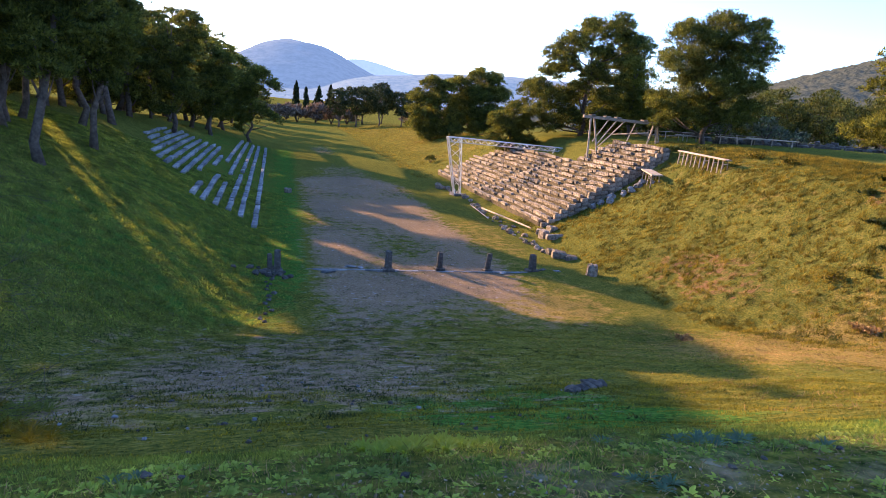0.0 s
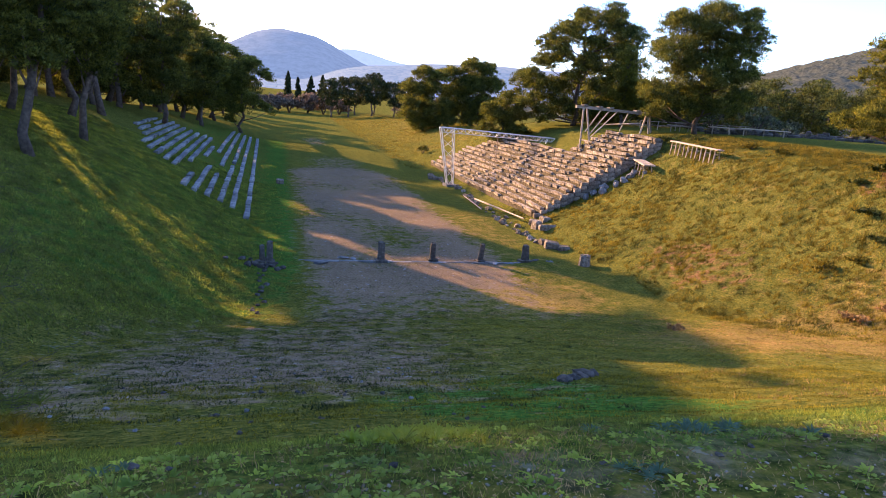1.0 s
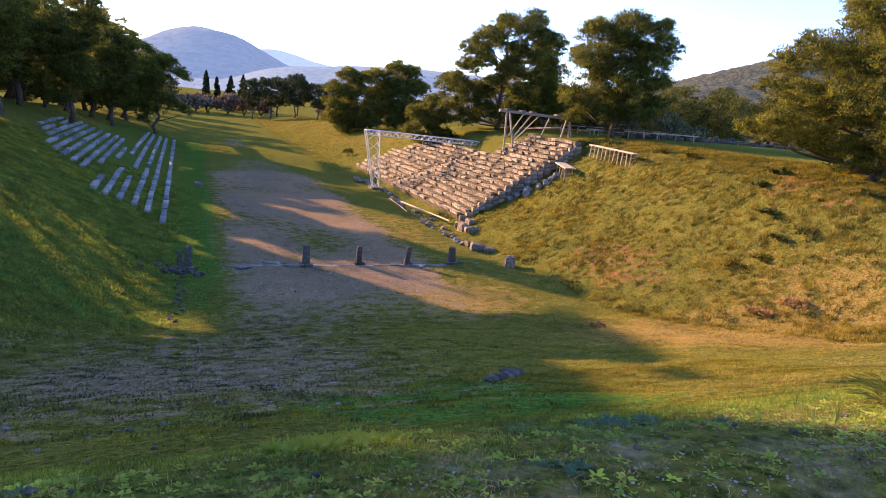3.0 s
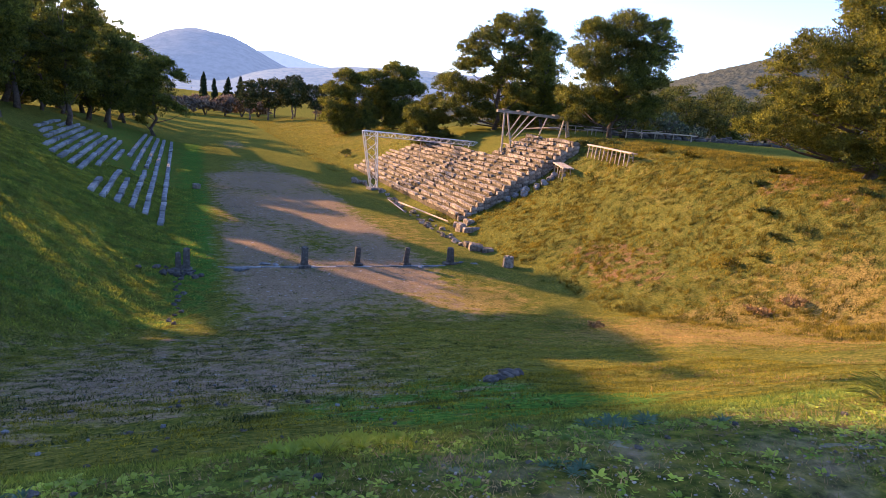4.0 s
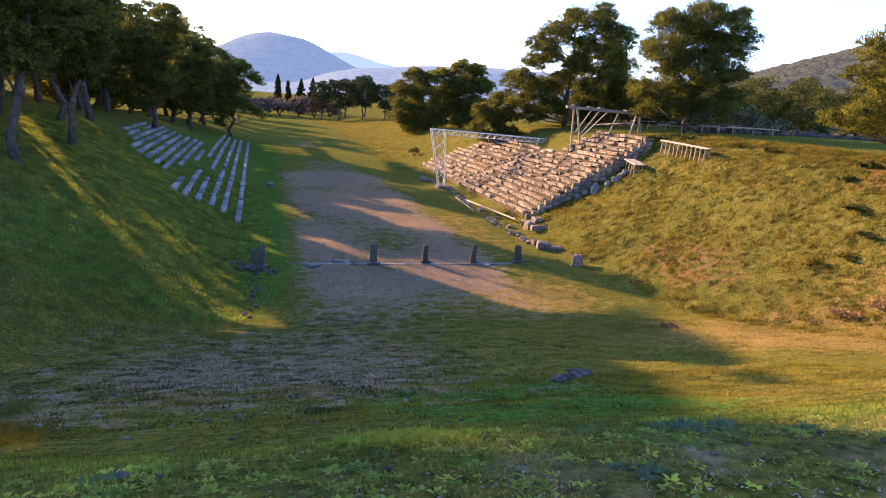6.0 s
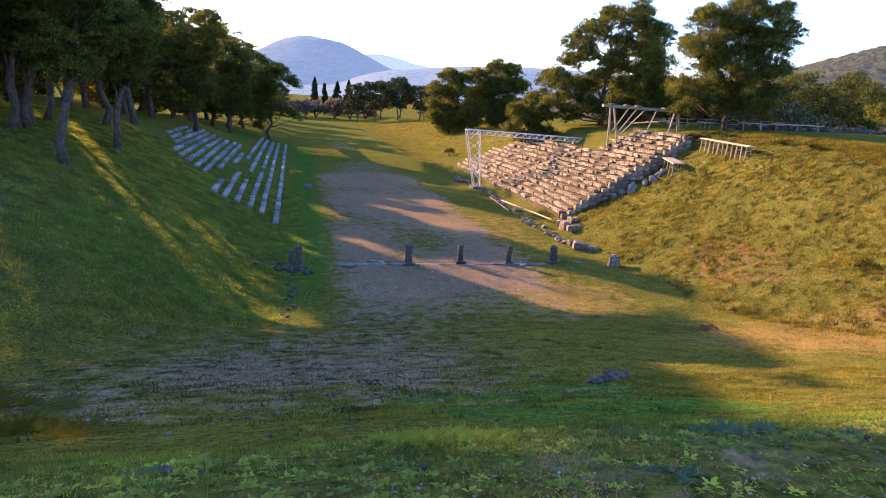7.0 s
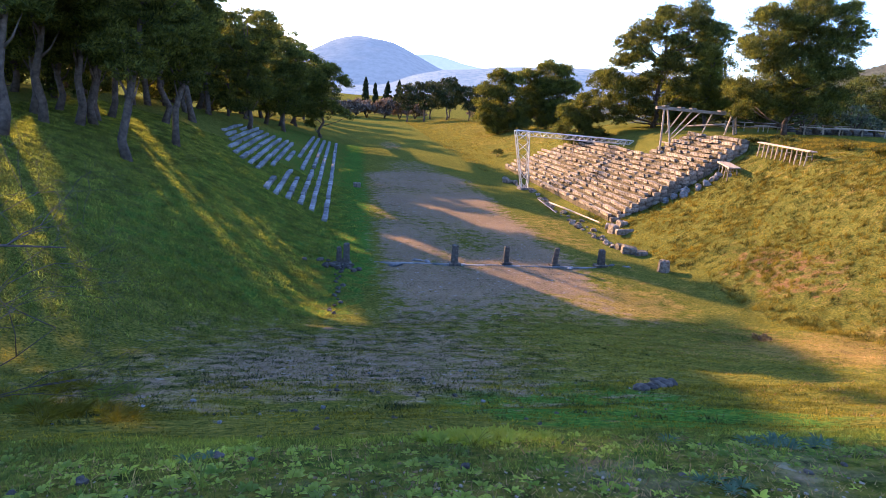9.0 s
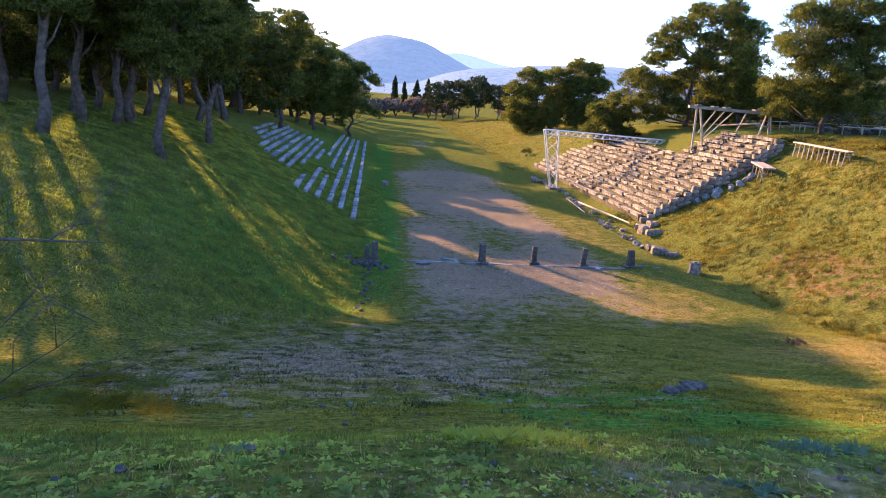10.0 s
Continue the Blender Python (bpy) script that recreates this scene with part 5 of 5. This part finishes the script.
def weed(x, y, size, n, mat, label, seed, wide=0.3, rise=0.7, group="weeds at the brow", name="weed", into=None):
    """A rosette of broad, folded leaves."""
    r = np.random.default_rng(seed)
    s = into or Shape()
    v, f = [(0, 0, -0.01)], []
    for i in range(n):
        a, up = r.uniform(0, 6.28), r.uniform(0.15, 1.0) * rise
        ln, w = size * r.uniform(0.6, 1.15), size * wide * r.uniform(0.7, 1.2) * 0.5
        d = Vector((math.cos(a), math.sin(a), up)).normalized()
        side = Vector((-math.sin(a), math.cos(a), 0))
        droop = Vector((0, 0, -0.25 * ln))
        k = len(v)
        v += [tuple(q) for q in (d * ln * 0.45 + side * w + droop * 0.05, d * ln * 0.5 - Vector((0, 0, w * 0.3)), d * ln * 0.45 - side * w + droop * 0.05, d * ln * 0.8 + side * w * 0.6 + droop * 0.5, d * ln * 0.8 - side * w * 0.6 + droop * 0.5, d * ln + droop)]
        f += [(0, k, k + 1), (0, k + 1, k + 2), (k, k + 3, k + 1), (k + 1, k + 4, k + 2), (k + 3, k + 5, k + 1), (k + 1, k + 5, k + 4)]
    if into:
        s.add(np.array(v) + np.array(at_ground(x, y, -0.005)), f)
        return None
    s.add(v, f)
    o = new(name, s.mesh(name, mat))
    o.location = at_ground(x, y, -0.005)
    return tagged(o, label, "weed", group)


r9 = np.random.default_rng(91)
low_cover = Shape()
for i in range(1700):
    x, y = r9.uniform(-3.8, 5.0), 1.85 + abs(r9.normal(0, 0.75))
    if y < 2.6 and 0.7 < x < 3.2 and r9.random() < 0.75:
        continue
    weed(x, y, r9.uniform(0.025, 0.07), int(r9.integers(9, 18)), M_WEED, "small bright green leafy weed at the brow", 500 + i, 0.36, into=None if i < 250 else low_cover)
tagged(new("weed_cover", low_cover.mesh("weed_cover", M_WEED)), "small green weeds covering the brow", "weeds", kind="stuff")
litter = Shape()
for i in range(2200):                                         # dead leaves and straw on the brow
    x, y = r9.uniform(-3.8, 5.0), 1.8 + abs(r9.normal(0, 0.6))
    weed(x, y, r9.uniform(0.015, 0.04), 3, M_STRAW, "", 5000 + i, 0.5, 0.25, into=litter)
tagged(new("leaf_litter", litter.mesh("leaf_litter", M_STRAW)), "dry brown leaf litter on the brow", "leaf litter", kind="stuff")
for i in range(70):                                          # the bushy weed clump in the middle of the brow
    weed(0.78 + r9.normal(0, 0.2), 3.2 + r9.normal(0, 0.12), r9.uniform(0.05, 0.12), 34, M_WEED, "bushy green weed at the brow of the slope", 700 + i, 0.15, 2.0, "bushy weeds")
for x, y, q in ((2.3, 2.9, 0.11), (2.42, 3.0, 0.12), (2.55, 2.85, 0.11), (2.2, 2.95, 0.10), (2.35, 2.8, 0.1), (2.65, 2.95, 0.1), (1.75, 3.0, 0.08), (1.6, 2.2, 0.07), (1.68, 2.25, 0.08), (1.52, 2.3, 0.07), (1.6, 2.32, 0.07), (-0.8, 2.9, 0.08), (-0.7, 2.95, 0.08), (3.0, 2.7, 0.09)):
    weed(x, y, q, 44, M_GLAUCOUS, "low blue-green narrow-leaved plant at the brow", int(x * 50 + y * 70) + 900, 0.12, 1.0, "blue-green plants", "blue_green_plant")
for i in range(34):                                          # tall blades standing up at the brow
    x, y = r9.uniform(-3, 5), r9.uniform(2.2, 3.8)
    weed(x, y, r9.uniform(0.1, 0.2), 9, M_GRASS, "tuft of long upright grass blades at the brow", 1000 + i, 0.04, 2.4, "tall grass tufts", "grass_tuft")
for x, y, q in ((4.6, 2.75, 0.35), (4.8, 2.6, 0.4), (5.1, 2.6, 0.4), (4.9, 2.9, 0.35), (5.3, 2.8, 0.4)):
    weed(x, y, q, 60, M_GRASS, "dense tuft of long dark grass at the brow", int(x * 100), 0.04, 1.2, "long grass tufts", "grass_tuft")

# bushes on the slopes
for i, (x, y, h, q, m, lab) in enumerate((
        (26.8, 23.4, 0.5, 0.9, M_STRAW, "low dry brownish bush on the slope"), (28.3, 22.2, 0.6, 1.2, M_STRAW, "low dry brownish bush on the slope"),
        (38.0, 33.5, 0.5, 0.8, M_SCRUB, "small dark green bush on the bank"), (36.0, 33.0, 0.4, 0.7, M_SCRUB, "small dark green bush on the bank"), (33.8, 30.0, 0.45, 0.8, M_SCRUB, "small dark green bush on the bank"),
        (33.0, 26.5, 0.5, 1.0, M_SCRUB, "dark sprawling bush on the bank"), (32.2, 27.5, 0.4, 0.7, M_SCRUB, "dark sprawling bush on the bank"), (29.5, 28.0, 0.5, 0.9, M_TUSSOCK, "olive-green bush on the bank"),
        (30.5, 27.0, 0.45, 0.8, M_TUSSOCK, "olive-green bush on the bank"), (36.5, 26.0, 0.5, 0.8, M_SCRUB, "small dark green bush on the bank"), (18.2, 24.5, 0.3, 0.6, M_STRAW, "dry tuft beside a small pit"),
        (38.5, 58.5, 0.5, 1.2, M_SCRUB, "low green bush on the terrace's edge"), (40.5, 57.0, 0.5, 1.2, M_SCRUB, "low green bush on the terrace's edge"), (40.0, 48.0, 0.6, 1.0, M_TUSSOCK, "olive-green bush on the bank"),
        (39.5, 44.0, 0.6, 1.0, M_TUSSOCK, "olive-green bush on the bank"), (25.5, 113.0, 1.6, 1.4, M_SCRUB, "dark bush in a hollow of the far bank"))):
    shrub(x, y, h, q, 1200 + i, m, lab, "", 40, 0.12 if y < 30 else 0.16, "bush", 10)


for i in range(46):                                          # soft tall tufts on the shady slope
    cx, cy = ((-4.2, 11.5), (-5.6, 12.5), (-3.6, 9.0), (-5.0, 8.8), (-6.0, 9.6), (-3.2, 7.6))[i % 6]
    weed(cx + r9.normal(0, 0.45), cy + r9.normal(0, 0.45), r9.uniform(0.22, 0.42), 70, M_TURF if i % 3 else M_GRASS, "soft tuft of long green grass on the shady slope", 1500 + i, 0.035, 1.5, "soft grass tufts", "grass_tuft")


# ---- the leafless bush that reaches in beside the brow ----
def bare_bush(x, y, seed):
    r = np.random.default_rng(seed)
    t = thing("bare_bush", at_ground(x, y, -0.1), "leafless grey-brown bush with fine twigs", "bush")

    def grow(s, p, d, ln, rad, depth):
        pts, rads, q = [p], [rad], p
        for k in range(4):
            d = (d + Vector(r.normal(0, 0.2, 3))).normalized()
            q = q + d * ln / 4
            pts.append(q)
            rads.append(rad * (1 - 0.17 * (k + 1)))
        s.tube(pts, rads, 5)
        if depth:
            for k in range(3):
                grow(s, pts[int(r.integers(2, 5))], (d + Vector(r.normal(0, 0.6, 3))).normalized(), ln * r.uniform(0.45, 0.7), rad * 0.5, depth - 1)
    for tip in ((1.9, -0.9, 2.1), (1.3, -0.6, 2.9), (0.6, -0.9, 2.6), (1.7, -1.3, 1.6), (0.2, -0.4, 2.7), (2.2, -0.5, 2.5)):
        s = Shape()
        d = Vector(tip)
        grow(s, Vector((0, 0, 0)), d.normalized(), d.length * 0.8, 0.012, 4)
        part("branch", s.mesh("branch", M_TWIGWOOD, True), t)
    s = Shape()                                              # the long level bough
    root = t.location
    bough = [Vector(q) - root for q in ((-5.0, 7.3, 8.4), (-4.6, 6.7, 9.15), (-3.9, 6.5, 9.34), (-3.3, 6.45, 9.36), (-2.75, 6.4, 9.37))]
    s.tube(bough, [0.03, 0.024, 0.018, 0.013, 0.006], 6)
    for k, d in ((2, (0.4, -0.1, 0.35)), (2, (0.3, 0.1, 0.6)), (3, (0.3, 0, 0.25)), (3, (0.35, -0.1, 0.4)), (2, (0.1, 0.2, 0.5))):
        grow(s, bough[k], Vector(d).normalized(), 0.7, 0.008, 2)
    part("bough", s.mesh("bough", M_TWIGWOOD, True), t)
    return t


M_TWIGWOOD = simple("grey_brown_twigs", ((0.3, (0.045, 0.033, 0.026)), (0.7, (0.12, 0.09, 0.072))), 8.0, 0.85, 0.2, 0.005)
bare_bush(-5.0, 7.4, 95)
